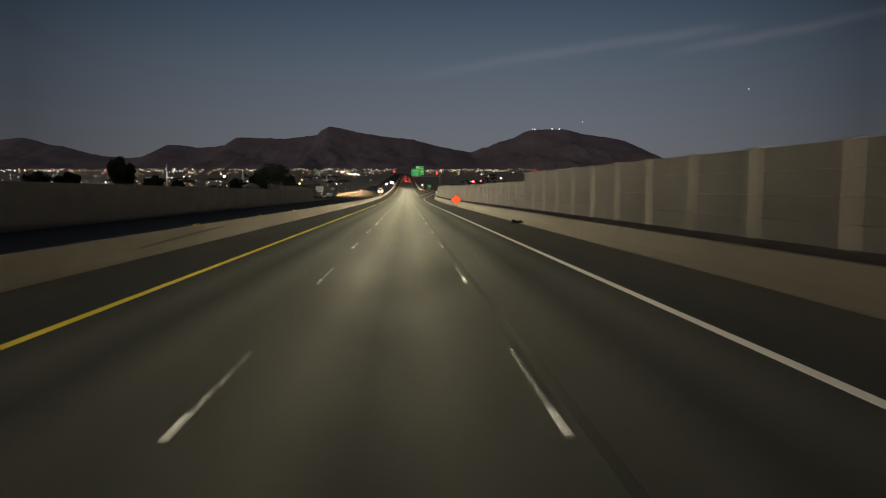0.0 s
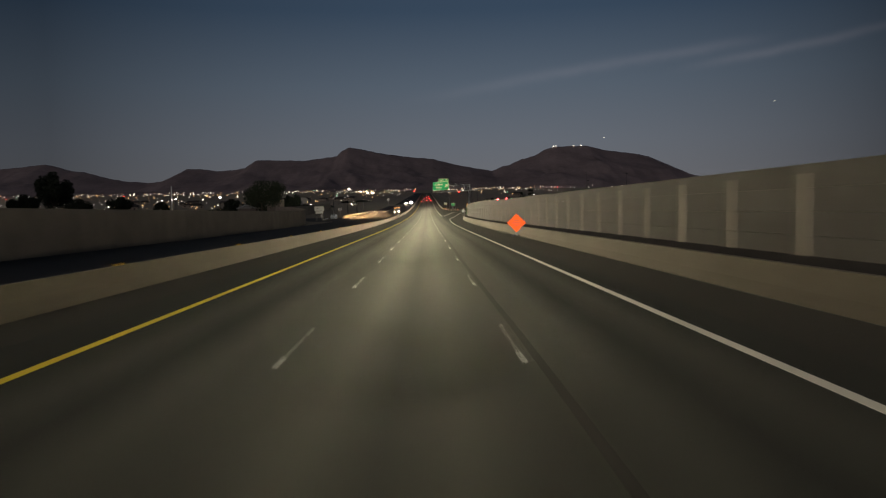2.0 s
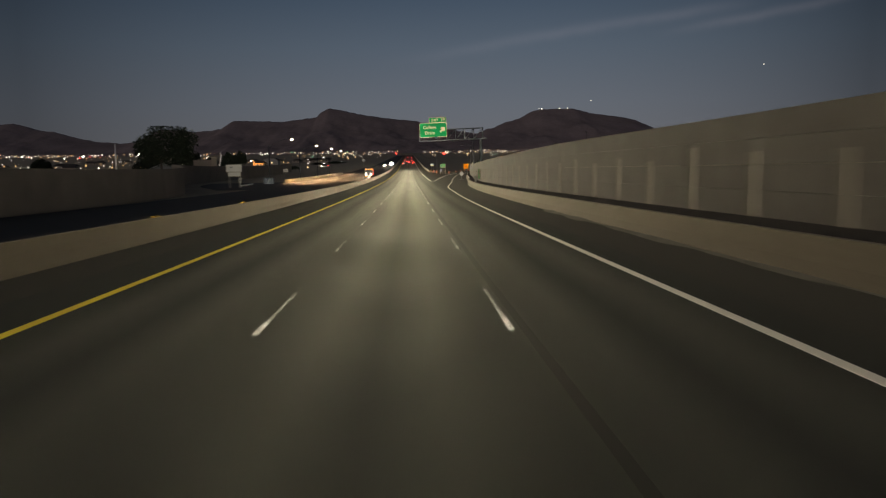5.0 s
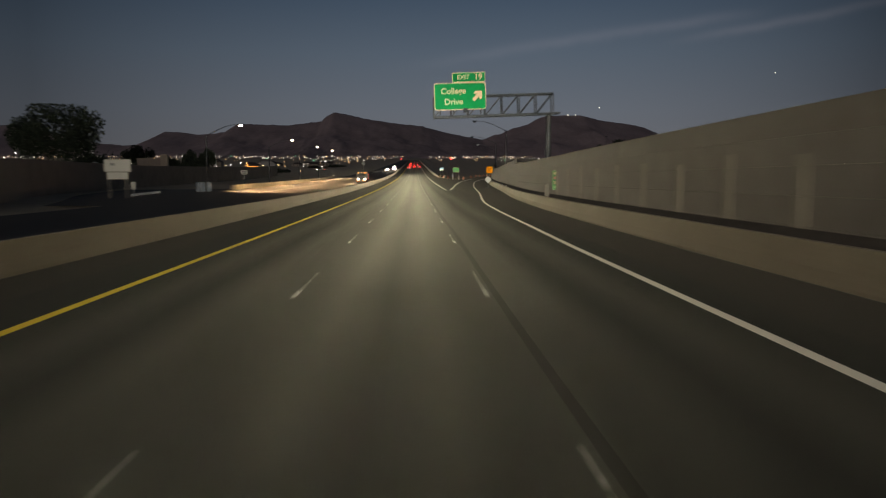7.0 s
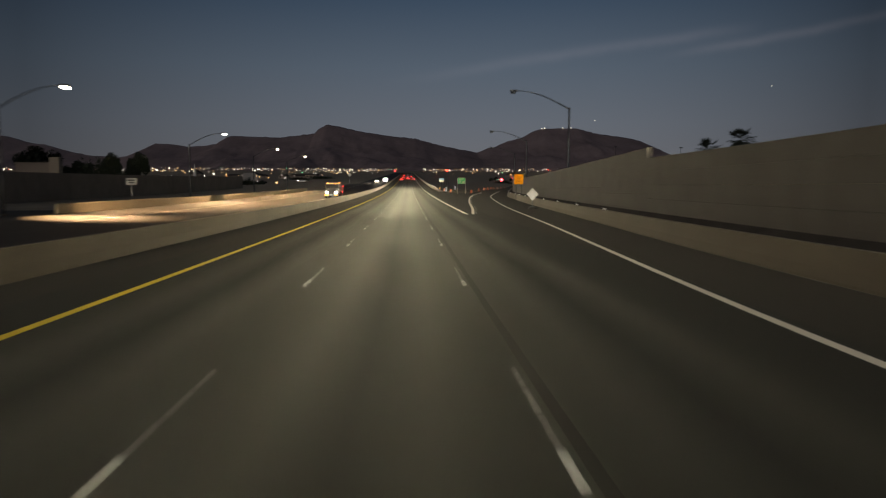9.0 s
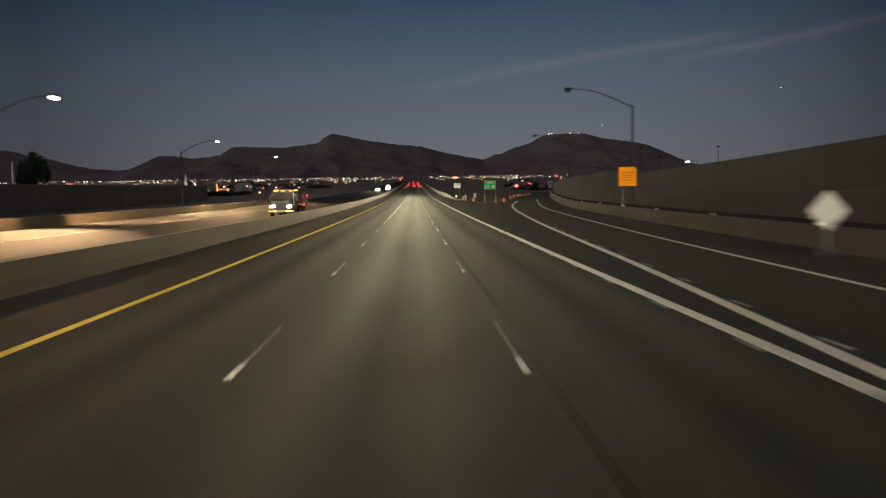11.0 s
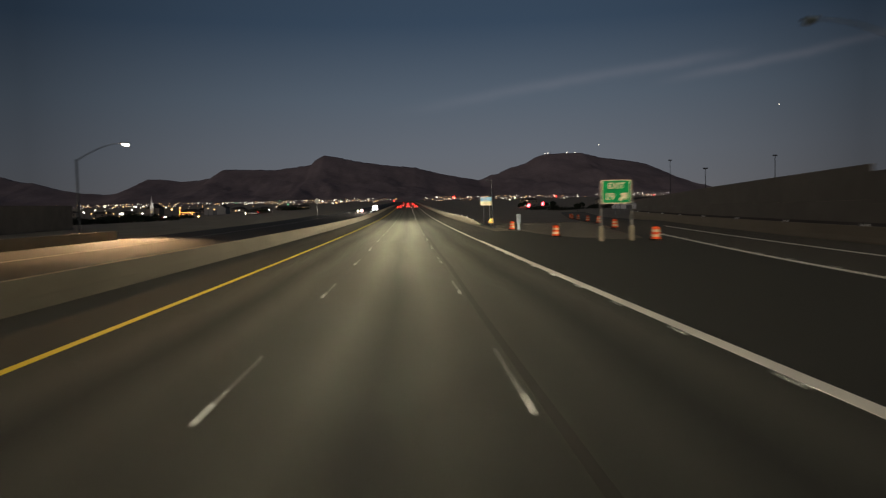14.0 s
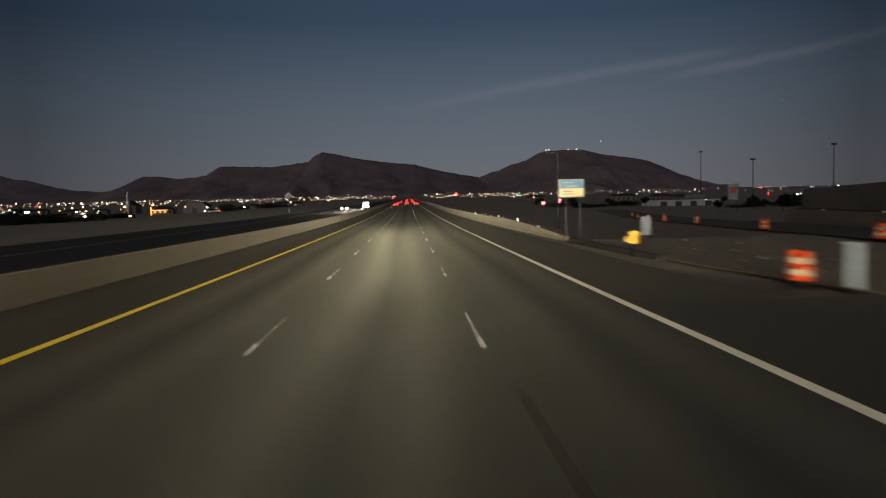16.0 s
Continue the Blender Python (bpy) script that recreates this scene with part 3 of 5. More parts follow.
def pieces(name, mesh, places, parent, turn=None):
    """Objects of their own on one mesh, laid on the roadway."""
    for x, y, dz in places:
        ob = new(name, mesh)
        grade = math.degrees(math.atan((road_z(y + 1) - road_z(y - 1)) / 2))
        ob.matrix_world = pose(x, y, road_z(y) + dz, grade, 0, turn(y) if turn else 0)
        ob.parent = parent


def dome(r, h, n=10):
    """A low ceramic button, flattened on top."""
    bm = bmesh.new()
    tube(bm, [(0, 0, 0), (0, 0, h * 0.55), (0, 0, h * 0.9), (0, 0, h)], [r, r * 0.86, r * 0.55, r * 0.2], n)
    return bm


# every lane line: three white ceramic buttons behind one reflective marker, 40 feet apart
dot_mesh = mesh_of(dome(0.043, 0.018), "lane_button", DASH, True)
marker_mesh = mesh_of(cube(-0.045, 0.045, -0.04, 0.04, 0.0, 0.024, bevel=0.004), "pavement_marker", MARKER)
dash_y = [7.4 + 12.187 * k for k in range(-4, 66)]
far_bm = bmesh.new()
for x in (-2.2, 1.46):
    pieces("lane_button", dot_mesh, [(x, y + o, 0.0) for y in dash_y for o in (0.78, 1.8, 2.83) if -6 < y < 560], ROAD)
    pieces("pavement_marker", marker_mesh, [(x, y - 0.24, 0.0) for y in dash_y], ROAD)
    for y in dash_y:
        for o in (0.78, 1.8, 2.83):
            if y >= 560:
                block(far_bm, x - 0.05, x + 0.05, y + o - 0.05, y + o + 0.05, road_z(y + o), road_z(y + o) + 0.02)
tagged(part("far_lane_buttons", far_bm, DASH, ROAD), kind="stuff")
GMARK = material("marker_white_body", (0.8, 0.79, 0.74), 0.5, vary=0.1)
GORE = bpy.data.objects["gore_line_main"]
gmark = mesh_of(cube(-0.055, 0.055, -0.06, 0.06, 0.0, 0.022, bevel=0.006), "pavement_marker", GMARK)
pieces("pavement_marker", gmark, [(4.86, 325 + 4.05 * k, 0.0) for k in range(31)], GORE)
RAMPL = bpy.data.objects["gore_line_ramp"]
slant = lambda y: -math.degrees(math.atan((gore_x(y + 1) - gore_x(y - 1)) / 2))
pieces("pavement_marker", gmark, [(gore_x(325 + 4.05 * k) + 0.28, 325 + 4.05 * k, 0.0) for k in range(34)], RAMPL, slant)
# loop-detector marks and patched seams in the outer lane
SEAM = material("crack_sealant", (0.0102, 0.0098, 0.0075), 0.9, vary=0.3, scale=2.0, spec=0.25, sheen=0.05, nap=0.38)
for k, (xa, y0, y1) in enumerate(((1.66, -40, 470),)):
    f = lambda y, a=xa, q=k: a + 0.08 * noise.noise((y * 0.05, q * 7.0, 0))
    bm = bmesh.new()
    rows = [[bm.verts.new((f(y) + o, y, road_z(y) + 0.004)) for o in (-0.07, 0.07)] for y in range(y0, y1, 3)]
    for a, b in zip(rows, rows[1:]):
        bm.faces.new((a[0], a[1], b[1], b[0]))
    thing("sealed_seam", bm, SEAM, "dark sealed seam in the asphalt", "road seam", kind="structure")


def on_road(x, y, dz=0.0, rz=0.0):
    return pose(x, y, road_z(y) + dz, 0, 0, rz)


# reflectors on the barriers
refl = mesh_of(cube(-0.05, 0.05, -0.03, 0.03, 0.0, 0.07, bevel=0.01), "reflector", AMBER)
MED = bpy.data.objects["median_barrier"]
for k in range(11):
    y = 35 + 15.15 * k
    ob = new("reflector", refl)
    ob.matrix_world = on_road(-9.45, y, 0.798)
    ob.parent = MED
REFLW = material("reflector_white_plastic", (0.95, 0.94, 0.9), 0.4, vary=0.05, sheen=0.6)
refw = mesh_of(cube(-0.06, 0.06, -0.06, 0.06, 0.0, 0.13, bevel=0.01), "reflector", REFLW)
NOSE = bpy.data.objects["nose_barrier"]
for k in range(12):
    y = 511 + 9.0 * k
    ob = new("reflector", refw)
    ob.matrix_world = on_road(knots([(490, 9.6), (540, 8.9), (640, 8.8)])(y), y, 0.8 * knots([(502, 0.3), (508, 0.5), (520, 0.9), (530, 1.0), (1700, 1.0)])(y) - 0.003)
    ob.parent = NOSE
SIDEB = bpy.data.objects["roadside_barrier"]
for k in range(19):
    y = 306 + 12.2 * k
    ob = new("reflector", refw)
    ob.matrix_world = on_road(bar_x(y) + 0.3, y, 0.858)
    ob.parent = SIDEB
NOSE = bpy.data.objects["nose_barrier"]
for k in range(26):
    y = 520 + 13.0 * k
    ob = new("reflector", refw)
    ob.matrix_world = on_road(9.1 if y < 560 else 8.85, y, 0.84)
    ob.parent = NOSE

# shredded tyre on the shoulder
bm = bmesh.new()
for k in range(5):
    a = [(0.3 * math.cos(t + k) + 0.09 * k - 0.2, 0.35 * math.sin(t * 1.1 + k) + 0.12 * k - 0.3, 0.03 + 0.06 * (k % 3) + 0.06 * math.sin(2 * t)) for t in (0.3 * i for i in range(7))]
    tube(bm, a, [0.04, 0.09, 0.1, 0.1, 0.09, 0.07, 0.03], 6)
ob = thing("tyre_shred", bm, RUBBER, "black shredded truck tyre on the shoulder by the barrier", "debris", smooth=True)
ob.matrix_world = on_road(8.0, 55.6, 0.03)

# silt washed against the barrier foot
bm = bmesh.new()
rows = []
for i in range(280):
    y = -50 + i * 1.25
    w = (0.05 if 118 < y < 190 else 0.015) + (0.75 if 118 < y < 190 else 0.1) * abs(noise.noise((y * 0.11, 2.2, 0)) + 0.3 * noise.noise((y * 0.6, 4.2, 0)))
    rows.append([bm.verts.new((bar_x(y) + 0.06, y, road_z(y) + 0.12 * min(1, w * 2))), bm.verts.new((bar_x(y) - w * 0.6, y, road_z(y) + 0.05 * w)), bm.verts.new((bar_x(y) - w * 1.2, y, road_z(y) + 0.004))])
for a, b in zip(rows, rows[1:]):
    for k in range(2):
        bm.faces.new((a[k], b[k], b[k + 1], a[k + 1]))
thing("silt_drift", bm, SILT, "pale silt drift washed against the foot of the barrier", "silt", kind="stuff", smooth=True)


# ---- signs ----
def bars(parent, mat, rows, y, x0, x1, zs, h):
    for z, (a, b) in zip(zs, rows):
        part("legend_bar", cube(x0 + (x1 - x0) * a, x0 + (x1 - x0) * b, y - 0.004, y + 0.002, z - h / 2, z + h / 2), mat, parent)


def overhead_sign():
    Y = 265.5
    g = empty("overhead_sign", on_road(11.4, Y), "green overhead exit sign on a steel cantilever truss", "road sign")
    L, R, zb, zt, dy = -9.7, 0.3, 7.57, 9.22, 0.55
    bm = bmesh.new()
    tube(bm, [(0, 0, -0.3), (0, 0, 4), (0, 0, zb - 0.05)], [0.27, 0.25, 0.23], 14)
    part("post", bm, POLE, g, smooth=True)
    part("cap_plate", cube(-0.5, 0.85, -0.75, 0.75, zb - 0.05, zb + 0.1, bevel=0.02), POLE, g)
    part("base_plate", cube(-0.6, 0.6, -0.6, 0.6, -0.3, 0.05, bevel=0.03), CONCRETE, g, "round concrete footing")
    for z in (zb, zt):
        for y in (-dy, dy):
            bm = bmesh.new()
            tube(bm, [(L, y, z), (R, y, z)], 0.1 if z == zb else 0.08, 8)
            part("chord", bm, POLE, g)
    n = 7
    for i in range(n + 1):
        x = L + (R - L) * i / n
        for y in (-dy, dy):
            bm = bmesh.new()
            tube(bm, [(x, y, zb), (x, y, zt)], 0.055, 6)
            part("upright", bm, POLE, g)
            if i < n:
                bm = bmesh.new()
                tube(bm, [(x, y, zb), (x + (R - L) / n, y, zt)], 0.045, 6)
                part("brace", bm, POLE, g)
        for z in (zb, zt):
            bm = bmesh.new()
            tube(bm, [(x, -dy, z), (x, dy, z)], 0.045, 6)
            part("cross_bar", bm, POLE, g)
    # panel and tab, in metres from the post
    px, pz, pw, ph = -7.5, 9.2, 4.3, 2.22
    p = part("panel", plate(pw, ph, 0.22, -0.95, -0.9, px, pz), LEGEND, g, "white-bordered sign panel")
    part("panel_face", plate(pw - 0.12, ph - 0.12, 0.19, -0.956, -0.95, px, pz), GREEN, p, "green reflective face")
    lettering("College", 0.68, LEGEND, p, px - 0.55, -0.962, pz + 0.42)
    lettering("Drive", 0.68, LEGEND, p, px - 0.55, -0.962, pz - 0.45)
    part("arrow", arrow(1.05, -0.968, -0.957, px + 1.45, pz + 0.02, 45), LEGEND, p, "white slanted arrow")
    t = part("exit_tab", plate(2.75, 0.8, 0.08, -0.95, -0.9, px + 0.75, pz + ph / 2 + 0.42), LEGEND, g, "white-bordered exit number tab")
    part("tab_face", plate(2.65, 0.7, 0.07, -0.956, -0.95, px + 0.75, pz + ph / 2 + 0.42), GREEN, t, "green reflective face")
    lettering("EXIT", 0.5, LEGEND, t, px + 0.3, -0.962, pz + ph / 2 + 0.41)
    lettering("19", 0.66, LEGEND, t, px + 1.55, -0.962, pz + ph / 2 + 0.41)
    for i in range(4):
        x = px - 1.7 + 1.13 * i
        part("panel_bracket", cube(x - 0.05, x + 0.05, -0.9, -dy, pz - 1.5, pz + 1.1), POLE, g)
    for i in range(3):
        x = px - 1.1 + 1.15 * i
        part("lamp_arm", cube(x - 0.03, x + 0.03, -1.6, -dy, zb - 0.05, zb + 0.02), POLE, g)
    tilt = Matrix.Translation((0, 0, 8.2)) @ Matrix.Rotation(radians(-2.0), 4, "Y") @ Matrix.Translation((0, 0, -8.2))
    for ob in g.children:
        if not ob.name.startswith(("post", "base_plate")):
            ob.matrix_local = tilt
    part("sign_lamp", cube(px + 0.2, px + 0.55, -1.75, -1.45, zb + 0.0, zb + 0.35, bevel=0.03), POLE, g, "box-shaped sign lamp, unlit")


def diamond_plate(diag, y0, y1, cz, r=0.06):
    bm = plate(diag / math.sqrt(2), diag / math.sqrt(2), r, y0, y1)
    bmesh.ops.transform(bm, matrix=Matrix.Translation((0, 0, cz)) @ Matrix.Rotation(radians(45), 4, "Y"), verts=bm.verts)
    return bm


# cream darkened likewise for the weakly lit marker sign
CREAMD = material("sign_cream_dimmed", (0.22, 0.2, 0.12), 0.9, spec=0.05, vary=0.1)
PINK = material("sign_faded_red", (0.2, 0.09, 0.08), 0.9, spec=0.05, vary=0.1)
PALEGREEN = material("sign_pale_green", (0.12, 0.2, 0.1), 0.9, spec=0.05, vary=0.1)
BROWN = material("dark_amber_legend", (0.16, 0.05, 0.004), 0.7, vary=0.1)
FADED = material("faded_legend", (0.3, 0.035, 0.01), 0.6, vary=0.1)


def stand_sign(x, y, face, back, label, diag, cz, legend):
    g = empty("diamond_sign", on_road(x, y), label, "road sign")
    p = part("panel", diamond_plate(diag, -0.02, 0.0, cz), face, g)
    part("panel_back", diamond_plate(diag - 0.02, 0.0, 0.012, cz), back, g)
    if legend:
        part("panel_border", diamond_plate(diag - 0.16, -0.024, -0.021, cz), FADED, p)
        part("panel_field", diamond_plate(diag - 0.22, -0.028, -0.025, cz), face, p)
        for z, w in ((cz + 0.2, 0.55), (cz, 0.85), (cz - 0.2, 0.5)):
            part("legend_bar", cube(-w / 2, w / 2, -0.032, -0.028, z - 0.045, z + 0.045), FADED, p)
    part("mast", cube(-0.03, 0.03, 0.012, 0.06, 0.08, cz + diag * 0.45), STEEL, g)
    for sx in (-1, 1):
        for sy in (-1, 1):
            bm = bmesh.new()
            tube(bm, [(0, 0.03, 0.3), (sx * 0.45, 0.03 + sy * 0.5, 0.02)], 0.022, 6)
            part("leg", bm, STEEL, g)
    for sx in (-0.3, 0.3):
        part("ballast_bag", cube(sx - 0.22, sx + 0.22, -0.55, -0.25, 0.0, 0.13, bevel=0.05), BLACK, g, "dark sand bag on the stand")
    return g


overhead_sign()
stand_sign(8.15, 126.6, SIGNOR, STEEL, "orange diamond roadworks sign on a low stand", 1.72, 1.2, True)
stand_sign(13.2, 338.4, PALEW, STEEL, "pale diamond sign on a stand by the barrier", 1.3, 1.5, False)


def post_sign(name, x, y, w, h, cz, face, label, posts, border=None, post_mat=STEEL, r=0.05):
    g = empty(name, on_road(x, y), label, "road sign")
    p = part("panel", plate(w, h, r, -0.03, 0.0, 0, cz), border or face, g)
    if border:
        part("panel_face", plate(w - 0.1, h - 0.1, r * 0.8, -0.035, -0.03, 0, cz), face, p)
    for px in posts:
        part("post", cube(px - 0.045, px + 0.045, 0.0, 0.09, -0.1, cz + h / 2 - 0.05), post_mat, g)
    return g, p


g, p = post_sign("exit_sign", 13.3, 449.4, 1.86, 1.5, 3.12, GREEN, "green exit number sign on two posts in the gore", (-0.98, 0.98), LEGEND, post_mat=DARKSTEEL, r=0.12)
lettering("EXIT", 0.52, LEGEND, p, 0, -0.042, 3.48)
lettering("19", 0.62, LEGEND, p, -0.42, -0.042, 2.8)
part("arrow", arrow(0.68, -0.046, -0.036, 0.46, 2.8, 45), LEGEND, p, "white slanted arrow")
for px in (-0.98, 0.98):
    part("post_sleeve", cube(px - 0.14, px + 0.14, -0.07, 0.16, -0.1, 0.95, bevel=0.02), CONCRETE, g, "grey breakaway post sleeve")

g, p = post_sign("marker_sign", 10.45, 256, 0.68, 1.4, 2.05, DIMGREEN, "narrow green location marker with pale bars", (0,), PALEGREEN, post_mat=STEEL)
for z, m in ((2.55, CREAMD), (2.22, PINK), (1.86, CREAMD), (1.55, PALEGREEN)):
    part("legend_bar", cube(-0.23, 0.23, -0.04, -0.034, z - 0.1, z + 0.1), m, p)
d = empty("delineator", on_road(9.7, 255.7), "white flexible delineator post by the barrier", "delineator", "delineators")
part("post", cube(-0.16, 0.16, -0.02, 0.02, 0.78, 1.75, bevel=0.008), DIMWHITE, d)
part("base", cube(-0.2, 0.2, -0.2, 0.2, 0.76, 0.81, bevel=0.01), BLACK, d)

g, p = post_sign("work_sign", 17.0, 375.4, 1.42, 1.5, 3.3, WORKS, "amber square roadworks sign with dark lettering bars", (-0.4, 0.4), post_mat=DARKSTEEL)
bars(p, BROWN, [(0.1, 0.9), (0.3, 0.75), (0.25, 0.7), (0.2, 0.8)], -0.034, -0.71, 0.71, (3.62, 3.38, 3.2, 3.0), 0.05)

g, p = post_sign("information_sign", 10.75, 507, 1.62, 1.15, 3.07, CREAM, "blue and cream information sign on two posts", (-0.35, 0.5), LEGEND, post_mat=POLE)
part("blue_band", cube(-0.77, 0.77, -0.04, -0.036, 3.06, 3.6), BLUE, p, "blue upper field")
bars(p, STEEL, [(0.1, 0.55), (0.1, 0.7)], -0.036, -0.7, 0.7, (2.86, 2.7), 0.04)
bars(p, LEGEND, [(0.1, 0.6), (0.25, 0.8)], -0.041, -0.7, 0.7, (3.44, 3.2), 0.07)

g, p = post_sign("service_sign", 42.9, 558, 1.3, 2.05, 2.85, BLUE, "white and blue service sign with an orange square", (-0.5, 0.5), LEGEND)
part("orange_square", cube(-0.36, 0.36, -0.044, -0.036, 2.75, 3.4), ORANGE, p, "orange picture square")
bars(p, LEGEND, [(0.1, 0.9), (0.15, 0.8)], -0.041, -0.6, 0.6, (3.62, 2.45), 0.16)
bars(p, LEGEND, [(0.1, 0.7)], -0.041, -0.6, 0.6, (2.12,), 0.12)

g = empty("object_marker", on_road(9.5, 489.3), "yellow plastic object marker on a short dark post", "road sign")
bm = plate(0.42, 0.52, 0.1, -0.05, 0.0, 0.06, 0.72)
part("panel", bm, YMARK, g)
part("panel_wing", plate(0.3, 0.26, 0.09, -0.045, 0.005, -0.16, 0.64), YMARK, g)
part("post", cube(-0.03, 0.06, 0.006, 0.08, -0.1, 0.7), RUBBER, g)
for k in range(3):
    bm = bmesh.new()
    x = -0.06 + 0.12 * k
    v = [bm.verts.new((q, -0.054, z)) for q, z in ((x - 0.08, 0.56), (x - 0.035, 0.56), (x + 0.115, 0.88), (x + 0.07, 0.88))]
    bm.faces.new(v)
    part("stripe", bm, BLACK, g, "thin black diagonal stripe")

g, p = post_sign("board_sign", -31.3, 283, 2.8, 1.28, 3.46, PALEW, "large pale two-part board sign on lattice posts by the entry lane", (-1.05, -0.75, 0.75, 1.05), post_mat=DARKSTEEL)
bars(p, STEEL, [(0.22, 0.4), (0.52, 0.68)], -0.034, -1.3, 1.3, (3.6,), 0.28)
part("lower_panel", plate(2.2, 0.72, 0.04, -0.03, 0.0, 0, 2.38), PALEW, g, "narrower pale lower panel")
for px in (-0.9, 0.9):
    bm = bmesh.new()
    for k in range(4):
        q = 0.13 if k % 2 else -0.13
        tube(bm, [(px - q, 0.05, 0.1 + 0.48 * k), (px + q, 0.05, 0.58 + 0.48 * k)], [0.025, 0.025], 5)
    part("post_lacing", bm, DARKSTEEL, g)
g, p = post_sign("guide_sign", -31.2, 287.2, 0.55, 0.85, 1.28, PALEW, "small pale upright marker panel beside the entry lane", (0,))
g = empty("guardrail", on_road(-30.0, 287.7, 0, -3.8), "short pale guardrail length lit beside the entry lane", "guardrail")
bm = bmesh.new()
prof = [(0.0, 0.27), (0.07, 0.33), (0.0, 0.4), (0.07, 0.47), (0.0, 0.53), (-0.02, 0.53), (-0.02, 0.27)]
ends = [[bm.verts.new((x, y, z)) for x, z in prof] for y in (-3.9, 3.9)]
for k in range(7):
    bm.faces.new((ends[0][k], ends[0][(k + 1) % 7], ends[1][(k + 1) % 7], ends[1][k]))
bm.faces.new(ends[0][::-1])
bm.faces.new(ends[1])
part("rail", bm, CLAD, g)
for y in (-3.6, -1.2, 1.2, 3.6):
    part("post", cube(-0.14, -0.03, y - 0.06, y + 0.06, -0.3, 0.5), DARKSTEEL, g)
g, p = post_sign("small_sign", -33, 352, 1.3, 0.8, 2.8, PALEW, "small pale rectangular sign by the wall", (0,))
bars(p, BLACK, [(0.1, 0.9), (0.2, 0.8)], -0.034, -0.6, 0.6, (2.95, 2.65), 0.16)
g = empty("warning_sign", on_road(-29.8, 656), "pale diamond sign on a tall post", "road sign")
part("panel", diamond_plate(2.0, -0.02, 0.0, 4.3), PALEW, g)
part("post", cube(-0.06, 0.06, 0.0, 0.12, -0.1, 4.9), STEEL, g)
for x, y in ((-31.7, 315.0), (-30.85, 314.2), (-30.3, 315.6)):
    c = empty("crash_cushion", on_road(x, y), "grey plastic crash cushion before the barrier end", "crash cushion", "crash cushions")
    bm = bmesh.new()
    tube(bm, [(0, 0, 0), (0, 0, 1.0), (0, 0, 1.35)], [0.4, 0.4, 0.36], 14)
    part("drum", bm, DRUM, c, smooth=True)
    bm = bmesh.new()
    tube(bm, [(0, 0, 1.35), (0, 0, 1.42)], [0.41, 0.36], 14)
    part("lid", bm, STEEL, c)


# ---- barrels ----
def barrel():
    b = empty("traffic_barrel", on_road(10.35, 477.4), "orange and white striped traffic barrel on a rubber base", "traffic barrel", "traffic barrels")
    zs = [0.07, 0.23, 0.38, 0.53, 0.68, 0.84]
    rs = [0.295, 0.285, 0.27, 0.255, 0.24, 0.225]
    for k in range(5):
        bm = bmesh.new()
        a, c, r, s = zs[k], zs[k + 1], rs[k], rs[k + 1]
        tube(bm, [(0, 0, a), (0, 0, a + 0.02), (0, 0, c - 0.02), (0, 0, c)], [r - 0.012, r, s + 0.004, s - 0.008], 18)
        part("stripe", bm, (ORANGE, LEGEND)[k % 2], b, ("orange band", "white reflective band")[k % 2], smooth=True)
    bm = bmesh.new()
    tube(bm, [(0, 0, 0.84), (0, 0, 0.87)], [0.2, 0.15], 14)
    part("top", bm, ORANGE, b)
    part("handle", cube(-0.09, 0.09, -0.02, 0.02, 0.865, 0.92, bevel=0.01), RUBBER, b, "dark grip")
    bm = bmesh.new()
    tube(bm, [(0, 0, 0), (0, 0, 0.1)], [0.4, 0.33], 18)
    part("base_ring", bm, RUBBER, b, "black rubber base ring")
    return b


first = barrel()
for x, y in ((11.1, 458.2), (15.7, 449), (19.95, 474.7), (23.3, 494.6), (26.4, 513.7), (29.9, 536.3), (33.1, 556), (36.5, 574), (39.8, 590), (43.5, 606)):
    copy_thing(first, on_road(x, y, -ramp_drop(y), rz=37 * (x % 7)))
for x, y, h, w in ((10.75, 475.6, 1.15, 0.26), (14.95, 505.2, 1.2, 0.6)):
    d = empty("delineator", on_road(x, y), "pale upright marker panel in the gore", "delineator", "delineators")
    part("post", cube(-w / 2, w / 2, -0.025, 0.025, 0.04, h, bevel=0.01), DRUM, d)
    part("base", cube(-w / 2 - 0.12, w / 2 + 0.12, -0.2, 0.2, -0.02, 0.05, bevel=0.01), RUBBER, d)

# broken stones and low kerb in the gore
bm = bmesh.new()
rng = random.Random(8)
for k in range(340):
    y = rng.uniform(455, 540)
    x = rng.uniform(gore_edge(max(y, 452)) + 0.1, gore_x(y) - 2.4)
    r = rng.uniform(0.012, 0.045) * (2.2 if rng.random() < 0.08 else 1)
    m = Matrix.Translation((x, y, road_z(y) + (0.01 if y < 502 else -0.1 - ramp_drop(y) * min(1.0, max(0.0, (x - 10) / 10))) + r * 0.3)) @ Euler((rng.random() * 6, rng.random() * 6, 0)).to_matrix().to_4x4() @ Matrix.Diagonal((r * 1.3, r, r * 0.7, 1))
    bmesh.ops.create_icosphere(bm, subdivisions=1, radius=1, matrix=m)
thing("gore_stones", bm, DIRT, "scattered stones and rubble on the gore ground", "rubble", kind="stuff")
sweep("gore_kerb", [(-0.12, -0.1), (-0.1, 0.12), (0.1, 0.14), (0.14, -0.1)], knots([(486, 9.95), (494, 9.7), (504, 9.5)]), 487, 503, OTHER, step=3, label="low broken concrete kerb at the gore nose", category="kerb")


